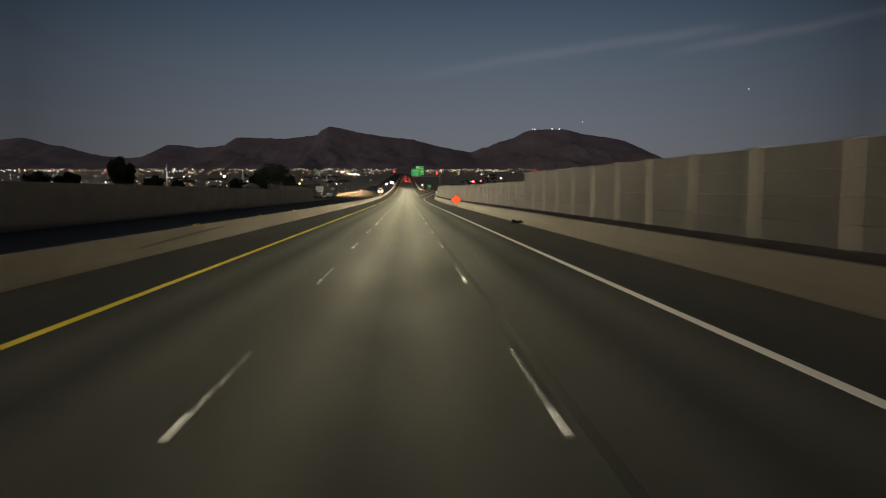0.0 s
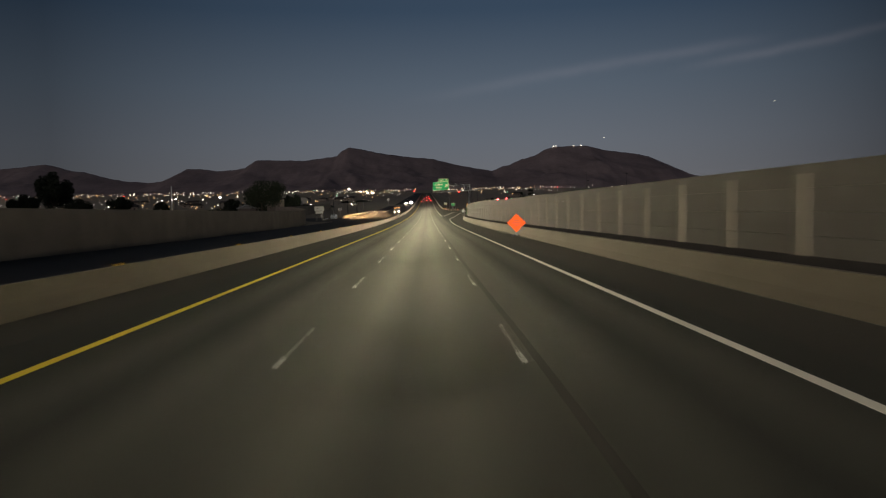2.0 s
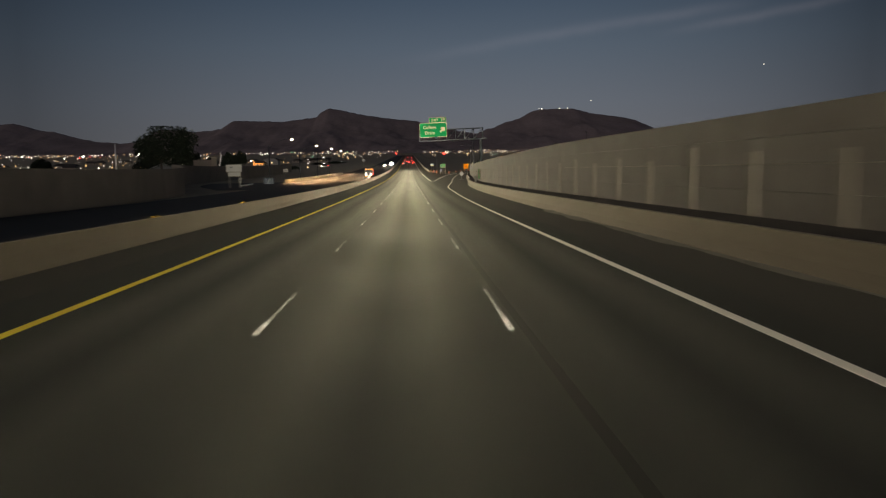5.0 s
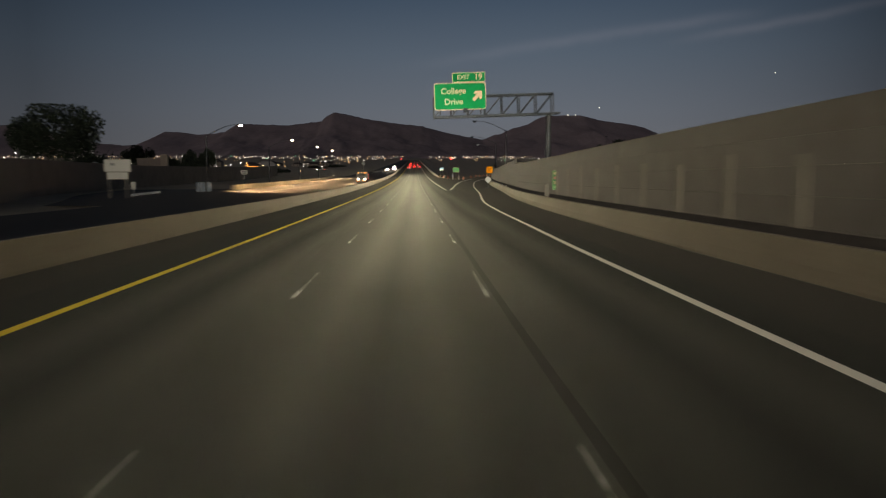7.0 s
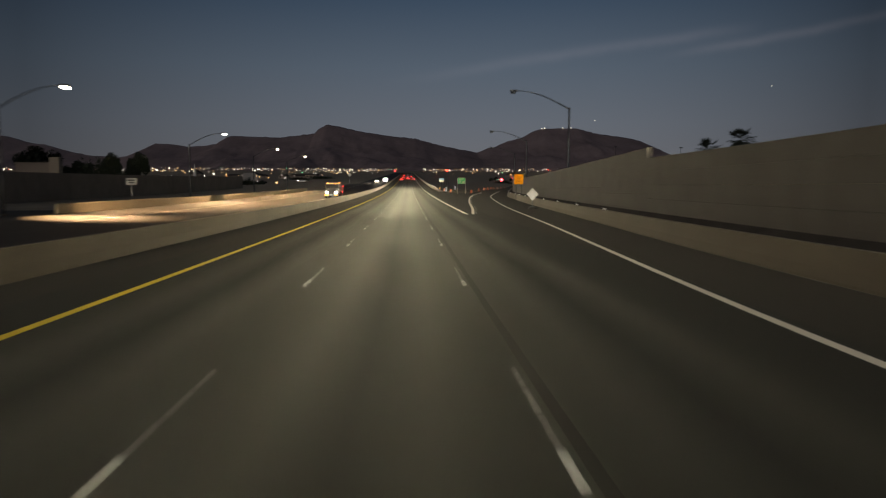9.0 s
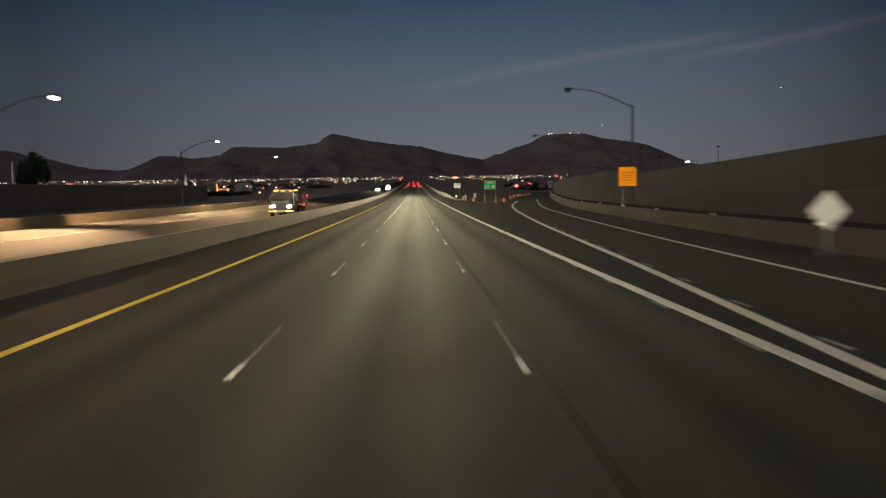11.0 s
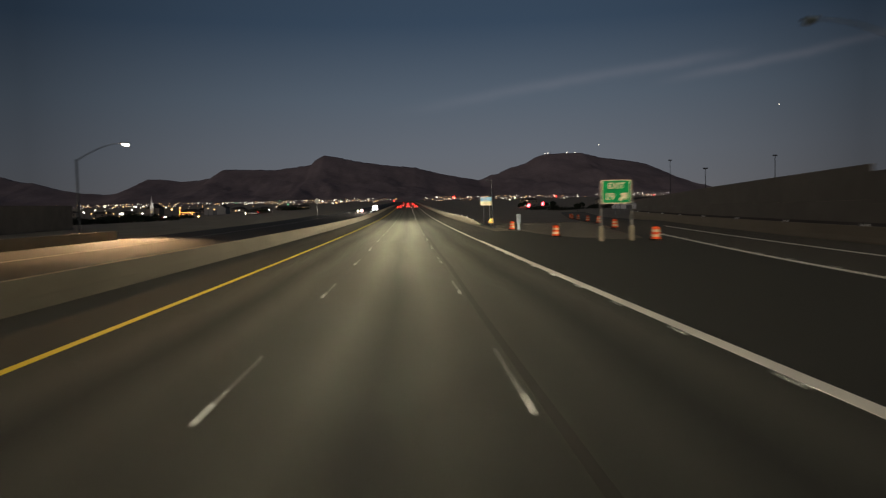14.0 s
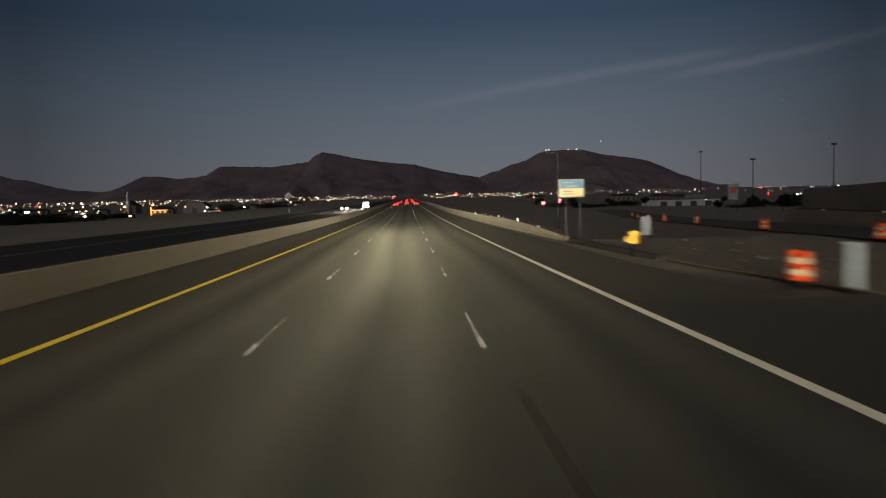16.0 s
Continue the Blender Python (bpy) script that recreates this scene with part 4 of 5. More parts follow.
# ---- lamp posts ----
def street_lamp(x, y, side, lit, label, height=8.85, reach=4.8, rise=1.75):
    g = empty("street_lamp", on_road(x, y), label, "street lamp", "lit street lamps" if lit else "unlit street lamps")
    bm = bmesh.new()
    tube(bm, [(0, 0, -0.3), (0, 0, 3), (0, 0, height)], [0.15, 0.13, 0.09], 10)
    part("pole", bm, POLE, g, smooth=True)
    part("base", cube(-0.3, 0.3, -0.3, 0.3, -0.3, 0.12, bevel=0.03), CONCRETE, g, "concrete footing")
    pts = [(side * reach * u, 0, height - 0.15 + rise * math.sin(u * math.pi / 2)) for u in (i / 10 for i in range(11))]
    bm = bmesh.new()
    tube(bm, pts, [0.065 - 0.03 * i / 10 for i in range(11)], 8)
    part("mast_arm", bm, POLE, g, smooth=True)
    ex, ez = side * reach, height - 0.15 + rise
    h = part("lamp_head", cube(min(ex, ex + side * 0.75), max(ex, ex + side * 0.75), -0.16, 0.16, ez - 0.06, ez + 0.1, bevel=0.05), POLE, g)
    bm = bmesh.new()
    a, b = sorted((ex + side * 0.18, ex + side * 0.68))
    block(bm, a, b, -0.15, 0.15, ez - 0.26, ez - 0.06, bevel=0.07)
    part("lens", bm, SODIUM if lit else GLASS, h, "glowing warm lens" if lit else "dark unlit lens")
    if lit:
        for dy in ((-3, 14) if y < 330 else (-11, 12) if y < 450 else (-11,)):
            lamp("street_light", "SPOT", 95000 if y < 330 else 82000 if y < 400 else 62000, (1.0, 0.62, 0.3), look((x + ex + side * 0.43, y, road_z(y) + ez - 0.45), (x + ex + side * 3.0, y + dy, road_z(y + dy))) @ Matrix.Diagonal((0.72, 1.15, 1, 1)), cone=70, blend=1.0, soft=0.15)
    return g


for x, y, h, reach, rise in ((15.65, 332.2, 9.9, 5.0, 1.7), (19.05, 381.4, 9.5, 5.2, 1.6), (24.75, 437, 9.45, 5.1, 1.5)):
    street_lamp(x, y, -1, False, "grey steel mast-arm street lamp, unlit, behind the wall", h, reach, rise)
for x, y in ((-31.4, 319), (-32.4, 375), (-33.4, 428), (-35.0, 485)):
    street_lamp(x, y, 1, True, "steel mast-arm street lamp glowing warm over the entry lane", 8.4)

for x, y, h in ((179, 925, 27), (155, 800, 17), (192, 800, 23)):
    g = empty("high_mast", pose(x, y, ground_z(x, y)), "tall thin steel floodlight mast, unlit", "mast", "floodlight masts")
    h += road_z(y) - ground_z(x, y)
    bm = bmesh.new()
    tube(bm, [(0, 0, 0), (0, 0, h)], [0.28, 0.15], 8)
    part("pole", bm, DARKSTEEL, g, smooth=True)
    part("head_frame", cube(-1.2, 1.2, -0.3, 0.3, h - 0.6, h + 0.1, bevel=0.05), DARKSTEEL, g)

# slim pole with a short arm beside the information sign
g = empty("utility_pole", on_road(13.75, 527, -0.1), "slim grey steel pole with a short arm beside the gore", "pole")
bm = bmesh.new()
tube(bm, [(0, 0, -0.3), (0, 0, 6.75)], [0.1, 0.06], 8)
part("pole", bm, POLE, g, smooth=True)
bm = bmesh.new()
tube(bm, [(0, 0, 6.6), (-0.35, 0, 6.7), (-0.75, 0, 6.68)], [0.045, 0.04, 0.03], 6)
part("arm", bm, POLE, g)
part("head", cube(-0.95, -0.6, -0.09, 0.09, 6.6, 6.7, bevel=0.02), POLE, g)

# lit lot lamp behind the wall
g = empty("lot_lamp", pose(60.6, 479, ground_z(60.6, 479)), "white lot lamp glowing on a slim pole behind the wall", "street lamp")
top = road_z(479) + 7.5 - ground_z(60.6, 479)
bm = bmesh.new()
tube(bm, [(0, 0, -0.3), (0, 0, top + 0.25)], [0.1, 0.07], 8)
part("pole", bm, POLE, g, smooth=True)
part("arm", cube(-1.7, 0.05, -0.04, 0.04, top + 0.16, top + 0.24), POLE, g)
h = part("lamp_head", cube(-2.5, -1.65, -0.2, 0.2, top + 0.08, top + 0.26, bevel=0.04), POLE, g)
part("lens", cube(-2.44, -1.7, -0.17, 0.17, top - 0.06, top + 0.08, bevel=0.05), HEAD, h, "glowing white lens")


# ---- trees ----
def tree(h, w, seed, name="tree"):
    r = random.Random(seed)
    g = empty(name, pose(0, 0, 0), "dark leafy roadside tree behind the wall", "tree", "trees behind the wall")
    bm = bmesh.new()
    tube(bm, [(0, 0, -0.3), (0.1, 0, h * 0.2), (0, 0.1, h * 0.42)], [h * 0.03, h * 0.022, h * 0.016], 9)
    tips = []
    for k in range(9):
        a = k * 2.4 + r.random()
        rr = w * r.uniform(0.2, 0.4)
        z = h * r.uniform(0.5, 0.85)
        tip = (rr * math.cos(a), rr * math.sin(a), z)
        tube(bm, [(0, 0.1, h * 0.4), (tip[0] * 0.4, tip[1] * 0.4, h * 0.4 + (z - h * 0.4) * 0.55), tip], [h * 0.012, h * 0.008, h * 0.003], 6)
        tips.append(Vector(tip))
    tips.append(Vector((0, 0, h * 0.86)))
    part("trunk", bm, BARK, g, smooth=True)
    verts, faces = [], []
    for k in range(6500):
        c = r.choice(tips)
        d = Vector((r.gauss(0, 1), r.gauss(0, 1), r.gauss(0, 0.75)))
        p = c + d.normalized() * (w * 0.2) * r.random() ** 0.45
        p.z = min(p.z, h) if p.z > h * 0.28 else h * 0.28 + r.random() * h * 0.1
        s = r.uniform(0.14, 0.36)
        u = Vector((r.gauss(0, 1), r.gauss(0, 1), r.gauss(0, 1))).normalized()
        v = u.orthogonal().normalized()
        i = len(verts)
        verts += [p - u * s, p + v * s * 0.6, p + u * s, p - v * s * 0.6]
        faces.append((i, i + 1, i + 2, i + 3))
    me = bpy.data.meshes.new("crown")
    me.from_pydata(verts, [], faces)
    me.materials.append(LEAF)
    ob = new("crown", me)
    ob.parent = g
    return g


def place_tree(src, x, y, k, rz):
    t = copy_thing(src, pose(x, y, ground_z(x, y), 0, 0, rz) @ Matrix.Diagonal((k * 1.5, k * 1.5, k * 0.96, 1)))
    return t


big = tree(13.2, 15, 1)
big.matrix_world = pose(-56, 321, ground_z(-56, 321))
mid = tree(9.5, 9, 2)
mid.matrix_world = pose(-84, 233, ground_z(-84, 233)) @ Matrix.Diagonal((0.85, 0.85, 1.35, 1))
rng = random.Random(21)
for x, y, k in ((-95, 300, 0.7), (-82, 433, 0.86), (-92, 424, 0.66), (-74, 436, 0.6), (-120, 260, 0.8), (-66, 205, 0.5), (-110, 380, 0.6), (-140, 330, 0.9), (90, 640, 0.3), (110, 700, 0.34), (70, 720, 0.28), (150, 760, 0.4), (82, 660, 0.25), (100, 780, 0.35), (150, 690, 0.4), (58, 800, 0.3), (66, 840, 0.34), (75, 820, 0.3), (84, 850, 0.36), (92, 810, 0.3), (165, 780, 0.42), (176, 800, 0.4), (188, 790, 0.45), (200, 810, 0.4), (212, 800, 0.42), (155, 830, 0.35)):
    place_tree(mid, x, y, k, rng.uniform(0, 360))


for x, y, top, w in ((-66.7, 454, 9.9, 5.0), (-68.5, 441, 9.3, 4.6)):
    h = top + road_z(y) - ground_z(x, y)
    copy_thing(mid, pose(x, y, ground_z(x, y), 0, 0, 40 + y) @ Matrix.Diagonal((w / 7.2, w / 7.2, h / 12.8, 1)))


def shrub(seed):
    """A low dense bush: a few short stems under a mound of small leaves."""
    r = random.Random(seed)
    g = empty("shrub", pose(0, 0, 0), "dark rounded desert shrub on bare ground", "shrub", "shrubs in the town")
    bm = bmesh.new()
    for k in range(5):
        a = k * 1.26 + r.random()
        tube(bm, [(0, 0, -0.2), (0.5 * math.cos(a), 0.5 * math.sin(a), 0.7), (1.1 * math.cos(a), 1.1 * math.sin(a), 1.5)], [0.09, 0.06, 0.02], 5)
    part("stems", bm, BARK, g)
    verts, faces = [], []
    for k in range(1500):
        a, q = r.uniform(0, 2 * math.pi), r.random() ** 0.5
        bulge = 1 + 0.3 * math.sin(3 * a + seed) + 0.15 * math.sin(7 * a)
        z = 2.5 * bulge * math.sqrt(max(0.0, 1 - q * q)) * r.uniform(0.35, 1.0)
        p = Vector((2.4 * bulge * q * math.cos(a), 2.4 * bulge * q * math.sin(a), 0.1 + z))
        sz = r.uniform(0.1, 0.26)
        u = Vector((r.gauss(0, 1), r.gauss(0, 1), r.gauss(0, 1))).normalized()
        v = u.orthogonal().normalized()
        i = len(verts)
        verts += [p - u * sz, p + v * sz * 0.6, p + u * sz, p - v * sz * 0.6]
        faces.append((i, i + 1, i + 2, i + 3))
    me = bpy.data.meshes.new("foliage")
    me.from_pydata(verts, [], faces)
    me.materials.append(LEAF)
    ob = new("foliage", me)
    ob.parent = g
    return g


bush = shrub(5)
bush.matrix_world = pose(-70, 600, ground_z(-70, 600))
rng = random.Random(33)
for k in range(84):
    if k < 52:
        x, y = -rng.uniform(62, 190), rng.uniform(585, 860)
    else:
        x, y = rng.uniform(62, 205), rng.uniform(700, 850)
    if -0.34 < x / (y - 458) < -0.24 or 0.29 < x / (y - 458) < 0.42:
        continue
    h = rng.uniform(0.45, 1.05)
    w = rng.uniform(1.0, 2.4)
    copy_thing(bush, pose(x, y, ground_z(x, y), 0, 0, rng.uniform(0, 360)) @ Matrix.Diagonal((w, w, h, 1)))
# tall hedge behind the block wall
for x, y, w, h in ((-61.5, 409, 1.2, 2.2), (-62.3, 416, 1.3, 2.35), (-63, 423, 1.35, 2.3), (-63.6, 430, 1.2, 2.1), (-80, 405, 1.6, 2.5), (-86, 398, 1.7, 2.4), (-72, 412, 1.5, 2.4)):
    t = copy_thing(bush, pose(x, y, ground_z(x, y), 0, 0, 37 * y) @ Matrix.Diagonal((w, w, h, 1)))
    tagged(t, "tall dark hedge bush behind the block wall", "shrub", "hedge behind the block wall")


def palm(x, y, h, seed):
    r = random.Random(seed)
    g = empty("palm_tree", pose(x, y, road_z(y) - 0.2), "fan palm with a slim trunk behind the wall", "palm", "palms")
    bm = bmesh.new()
    tube(bm, [(0, 0, 0), (0.1, 0, h * 0.5), (0, 0.05, h)], [0.26, 0.2, 0.17], 9)
    part("trunk", bm, BARK, g, smooth=True)
    for k in range(34):
        a, el = r.uniform(0, 6.28), r.uniform(-0.7, 1.2)
        L = r.uniform(1.4, 2.1)
        d = Vector((math.cos(a) * math.cos(el), math.sin(a) * math.cos(el), math.sin(el)))
        s = d.cross(Vector((0, 0, 1))).normalized()
        bm = bmesh.new()
        o = Vector((0, 0.05, h))
        base = [bm.verts.new(o + d * L * 0.4 + s * q * 0.03) for q in (-1, 1)]
        for q in range(-4, 5):
            tip = o + d * L * (1 - 0.05 * abs(q)) + s * q * 0.19 - Vector((0, 0, 0.05 * q * q * 0.3 + 0.12))
            m = o + d * L * 0.62 + s * q * 0.09
            v = [bm.verts.new(o + d * L * 0.4), bm.verts.new(m + s * 0.085), bm.verts.new(tip), bm.verts.new(m - s * 0.085)]
            bm.faces.new(v)
        bm.faces.new((base[0], base[1], bm.verts.new(o)))
        part("frond", bm, LEAF, g)
    return g


palm(39, 347, 8.0, 3)
palm(36.2, 350, 6.9, 4)


# ---- vehicles, moving traffic set still where it fits the camera's view ----
def wheel(parent, x, y, r, w):
    bm = bmesh.new()
    tube(bm, [(x - w / 2, y, r), (x - w / 2 + 0.03, y, r), (x + w / 2 - 0.03, y, r), (x + w / 2, y, r)], [r * 0.88, r, r, r * 0.88], 16)
    t = part("wheel", bm, RUBBER, parent)
    bm = bmesh.new()
    tube(bm, [(x - w / 2 - 0.005, y, r), (x + w / 2 + 0.005, y, r)], r * 0.55, 12)
    part("rim", bm, CHROME, t)


def car(x, y, toward, paint, label, lamp_mat=None, power=0, group="cars ahead", tall=0.0, big=0.24):
    """A car; its front points along its own +y."""
    g = empty("car", on_road(x, y, rz=180 if toward else 0), label, "car", group)
    bm = bmesh.new()
    H = 1.42 + tall
    prof = [(-2.2, 0.32), (-2.25, 0.62), (-2.15, 0.92), (-1.2 - tall, H * 0.66), (2.0, 0.78), (2.25, 0.6), (2.2, 0.32)]
    for sx in (-0.9, 0.9):
        bm.faces.new([bm.verts.new((sx, a, b)) for a, b in prof])
    bm.faces.ensure_lookup_table()
    f0, f1 = bm.faces[0], bm.faces[1]
    v0, v1 = list(f0.verts), list(f1.verts)
    for k in range(len(prof)):
        j = (k + 1) % len(prof)
        bm.faces.new((v0[k], v0[j], v1[j], v1[k]))
    bmesh.ops.recalc_face_normals(bm, faces=bm.faces)
    bmesh.ops.bevel(bm, geom=list(bm.edges), offset=0.07, segments=2, affect="EDGES")
    part("body", bm, paint, g, smooth=False)
    bm = bmesh.new()
    low = [bm.verts.new(p) for p in ((-0.8, -1.9, 0.85), (0.8, -1.9, 0.85), (0.8, 1.2, 0.8), (-0.8, 1.2, 0.8))]
    top = [bm.verts.new(p) for p in ((-0.62, -1.35, H), (0.62, -1.35, H), (0.62, 0.3, H), (-0.62, 0.3, H))]
    bm.faces.new(top)
    for k in range(4):
        j = (k + 1) % 4
        bm.faces.new((low[k], low[j], top[j], top[k]))
    bmesh.ops.bevel(bm, geom=list(bm.edges), offset=0.05, segments=2, affect="EDGES")
    part("cabin", bm, GLASS, g, "dark glass cabin")
    part("roof", cube(-0.6, 0.6, -1.3, 0.25, H - 0.01, H + 0.03, bevel=0.02), paint, g)
    for sx in (-0.78, 0.78):
        for yy in (-1.4, 1.4):
            wheel(g, sx, yy, 0.33, 0.2)
        part("tail_light", cube(sx - 0.13, sx + 0.13, -2.28, -2.2, 0.7, 0.88, bevel=0.02), TAIL, g, "glowing red tail light")
        bm = bmesh.new()
        tube(bm, [(sx * 0.85, 2.16, 0.7), (sx * 0.85, 2.27, 0.7)], [big, big * 0.8], 12)
        part("headlight", bm, lamp_mat or HEAD, g, "glowing headlight")
    part("bumper", cube(-0.86, 0.86, -2.31, -2.2, 0.36, 0.58, bevel=0.03), paint, g)
    part("number_plate", cube(-0.16, 0.16, -2.325, -2.31, 0.48, 0.6), PALEW, g)
    part("high_brake_light", cube(-0.2, 0.2, -1.72, -1.66, H - 0.26, H - 0.2), TAIL, g, "glowing red brake light")
    if power:
        s = -1 if toward else 1
        lamp("headlight_beam", "SPOT", power, (1.0, 0.84, 0.58), look((x, y + s * 2.6, road_z(y) + 0.75), (x, y + s * 30, road_z(y + s * 30) + 0.9)), cone=44, blend=1.0, soft=0.2)
    return g


def box_truck(x, y):
    """A truck with a white bonneted cab and a red flat body, running towards the road's start; its front points along its own +y."""
    g = empty("truck", on_road(x, y, rz=180), "white bonneted truck with a red rear body, lamps lit", "truck")
    cab = part("cab", cube(-1.15, 1.15, -3.2, -1.2, 0.75, 2.55, bevel=0.12), CARDIMMED, g, "white cab")
    part("bonnet", cube(-1.0, 1.0, -1.25, 0.1, 0.75, 1.75, bevel=0.18), CARDIMMED, g)
    part("windscreen", cube(-1.0, 1.0, -1.215, -1.185, 1.7, 2.38, bevel=0.01), GLASS, cab, "dark windscreen")
    part("grille", cube(-0.45, 0.45, 0.08, 0.13, 0.95, 1.5, bevel=0.02), BLACK, g)
    part("bumper", cube(-1.15, 1.15, 0.02, 0.25, 0.48, 0.75, bevel=0.04), CHROME, g, "chrome bumper")
    part("box_body", cube(-1.2, 1.2, -6.0, -3.35, 1.2, 2.75, bevel=0.06), CARDIMMED, g, "pale box behind the cab")
    part("red_body", cube(-1.2, 1.2, -10.0, -6.7, 0.9, 2.1, bevel=0.08), CARRED, g, "red rear body")
    part("chassis", cube(-0.45, 0.45, -9.9, 0.0, 0.55, 0.85), BLACK, g)
    for sx in (-0.82, 0.82):
        part("headlight", cube(sx - 0.2, sx + 0.2, 0.1, 0.17, 0.95, 1.17, bevel=0.03), HEAD, g, "glowing headlight")
        part("indicator", cube(sx - 0.34, sx + 0.34, 0.245, 0.275, 0.58, 0.65), AMBERL, g, "amber marker strip")
        part("mirror", cube(sx * 1.6 - 0.1, sx * 1.6 + 0.1, -1.4, -1.3, 1.6, 2.2, bevel=0.03), BLACK, g)
        for yy in (-0.6, -5.2, -7.6, -8.9):
            wheel(g, sx * 1.15, yy, 0.5, 0.3)
        part("side_marker", cube(sx * 1.48 - 0.02, sx * 1.48 + 0.02, -9.8, -9.4, 1.9, 2.0), TAIL, g, "red side marker")
        part("side_marker", cube(sx * 1.48 - 0.02, sx * 1.48 + 0.02, -7.3, -6.9, 0.95, 1.05), TAIL, g, "red side marker")
    for k in range(3):
        part("roof_marker", cube(-0.75 + 0.75 * k - 0.2, -0.75 + 0.75 * k + 0.2, -1.4, -1.25, 2.54, 2.6), AMBERL, g, "amber roof marker")
    part("box_marker", cube(0.85, 1.15, -3.37, -3.33, 2.55, 2.65), AMBERL, g, "amber marker")
    part("box_marker", cube(-1.15, -0.85, -3.37, -3.33, 2.55, 2.65), AMBERL, g, "amber marker")
    lamp("headlight_beam", "SPOT", 22000, (1.0, 0.7, 0.38), look((x, y - 0.8, road_z(y) + 1.05), (x - 0.5, y - 22, road_z(y - 22))), cone=60, blend=1.0, soft=0.2)
    return g


box_truck(-13.0, 391)
bright = car(-13.0, 705, True, CARBODY, "dark pickup with full headlights and lit roof lamps", HEADX, 30000, "oncoming cars", big=0.3)
part("lamp_rail", cube(-0.8, 0.8, 0.1, 0.2, 1.42, 1.5, bevel=0.01), BLACK, bright)
for lx in (-0.6, -0.2, 0.2, 0.6):
    bm = bmesh.new()
    tube(bm, [(lx, 0.12, 1.7), (lx, 0.26, 1.7)], [0.16, 0.2], 12)
    part("roof_lamp", bm, HEADX, bright, "glowing roof lamp")
car(-16.4, 665, True, CARBODY, "dark car with headlights on the opposite lanes", HEAD, 16000, "oncoming cars")
for x, y in ((-4.1, 742), (-0.2, 790), (3.4, 764), (-3.8, 860), (3.0, 905), (-0.6, 970), (-4.2, 1030), (3.3, 1110), (-0.3, 1230)):
    car(x, y, False, CARBODY, "dark car with red tail lights lit, driving ahead")


# ---- signals and buildings beyond the ramp ----
def signal(x, y, arm, z):
    g = empty("traffic_signal", pose(x, y, ground_z(x, y)), "traffic signal on a mast arm showing red", "traffic signal", "traffic signals")
    h = z - ground_z(x, y)
    bm = bmesh.new()
    tube(bm, [(0, 0, 0), (0, 0, h + 0.6)], [0.16, 0.12], 8)
    part("pole", bm, STEEL, g)
    bm = bmesh.new()
    tube(bm, [(0, 0, h + 0.4), (arm, 0, h + 0.6)], [0.1, 0.06], 8)
    part("mast_arm", bm, STEEL, g)
    hd = part("signal_head", cube(arm - 0.22, arm + 0.22, -0.2, 0.1, h - 0.9, h + 0.55, bevel=0.04), BLACK, g)
    bm = bmesh.new()
    tube(bm, [(arm, -0.26, h + 0.25), (arm, -0.2, h + 0.25)], 1.1, 12)
    part("red_lens", bm, C_RED, hd, "glowing red lens")
    part("street_name_plate", cube(arm * 0.35, arm * 0.35 + 2.4, -0.1, -0.05, h + 0.1, h + 0.55), C_GREEN, g, "lit green name plate")


signal(71.2, 898, 6, -11.5)
signal(67.5, 905, 1.5, -13.7)
signal(92, 900, -5, -10.6)


def house(x, y, w, d, h, rz, label, wall_mat=None, lit=(), bays=None):
    z = ground_z(x, y)
    g = empty("house", pose(x, y, z, 0, 0, rz), label, "house", "houses of the town")
    part("wall", cube(-w / 2, w / 2, -d / 2, d / 2, -0.5, h), wall_mat or STUCCO, g)
    bm = bmesh.new()
    o = 0.5
    a = [bm.verts.new(p) for p in ((-w / 2 - o, -d / 2 - o, h), (w / 2 + o, -d / 2 - o, h), (w / 2 + o, d / 2 + o, h), (-w / 2 - o, d / 2 + o, h))]
    b = [bm.verts.new(p) for p in ((-w / 2 + d * 0.3, 0, h + d * 0.24), (w / 2 - d * 0.3, 0, h + d * 0.24))]
    for q in ((a[0], a[1], b[1], b[0]), (a[2], a[3], b[0], b[1]), (a[1], a[2], b[1]), (a[3], a[0], b[0]), (a[3], a[2], a[1], a[0])):
        bm.faces.new(q)
    part("roof", bm, ROOF, g)
    n = max(2, int(w // 4)) if bays is None else bays
    for k in range(n):
        cx = -w / 2 + w * (k + 0.5) / n
        wd = part("window", cube(cx - 0.75, cx + 0.75, -d / 2 - 0.06, -d / 2 + 0.02, h * 0.35, h * 0.75), ROOF, g)
        part("pane", cube(cx - 0.65, cx + 0.65, -d / 2 - 0.08, -d / 2 - 0.06, h * 0.35 + 0.1, h * 0.75 - 0.1), WINDOWL if k in lit else GLASS, wd, "lit window pane" if k in lit else "")
    return g


rng = random.Random(5)
hall = empty("hall", pose(-160, 1049, ground_z(-159, 1049)) @ Matrix.Diagonal((0.55, 0.6, 0.9, 1)), "large pale gabled hall in the town beyond the freeway", "hall")
bm = bmesh.new()
rows = [[bm.verts.new((x, y, z)) for x, z in ((-16, -0.5), (16, -0.5), (16, 6.2), (9, 9.0), (-9, 9.0), (-16, 6.2))] for y in (0, 26)]
bm.faces.new(rows[0])
bm.faces.new(rows[1][::-1])
for k in (1, 5):
    q = (k + 1) % 6
    bm.faces.new((rows[0][q], rows[0][k], rows[1][k], rows[1][q]))
part("wall", bm, PALEW, hall)
bm = bmesh.new()
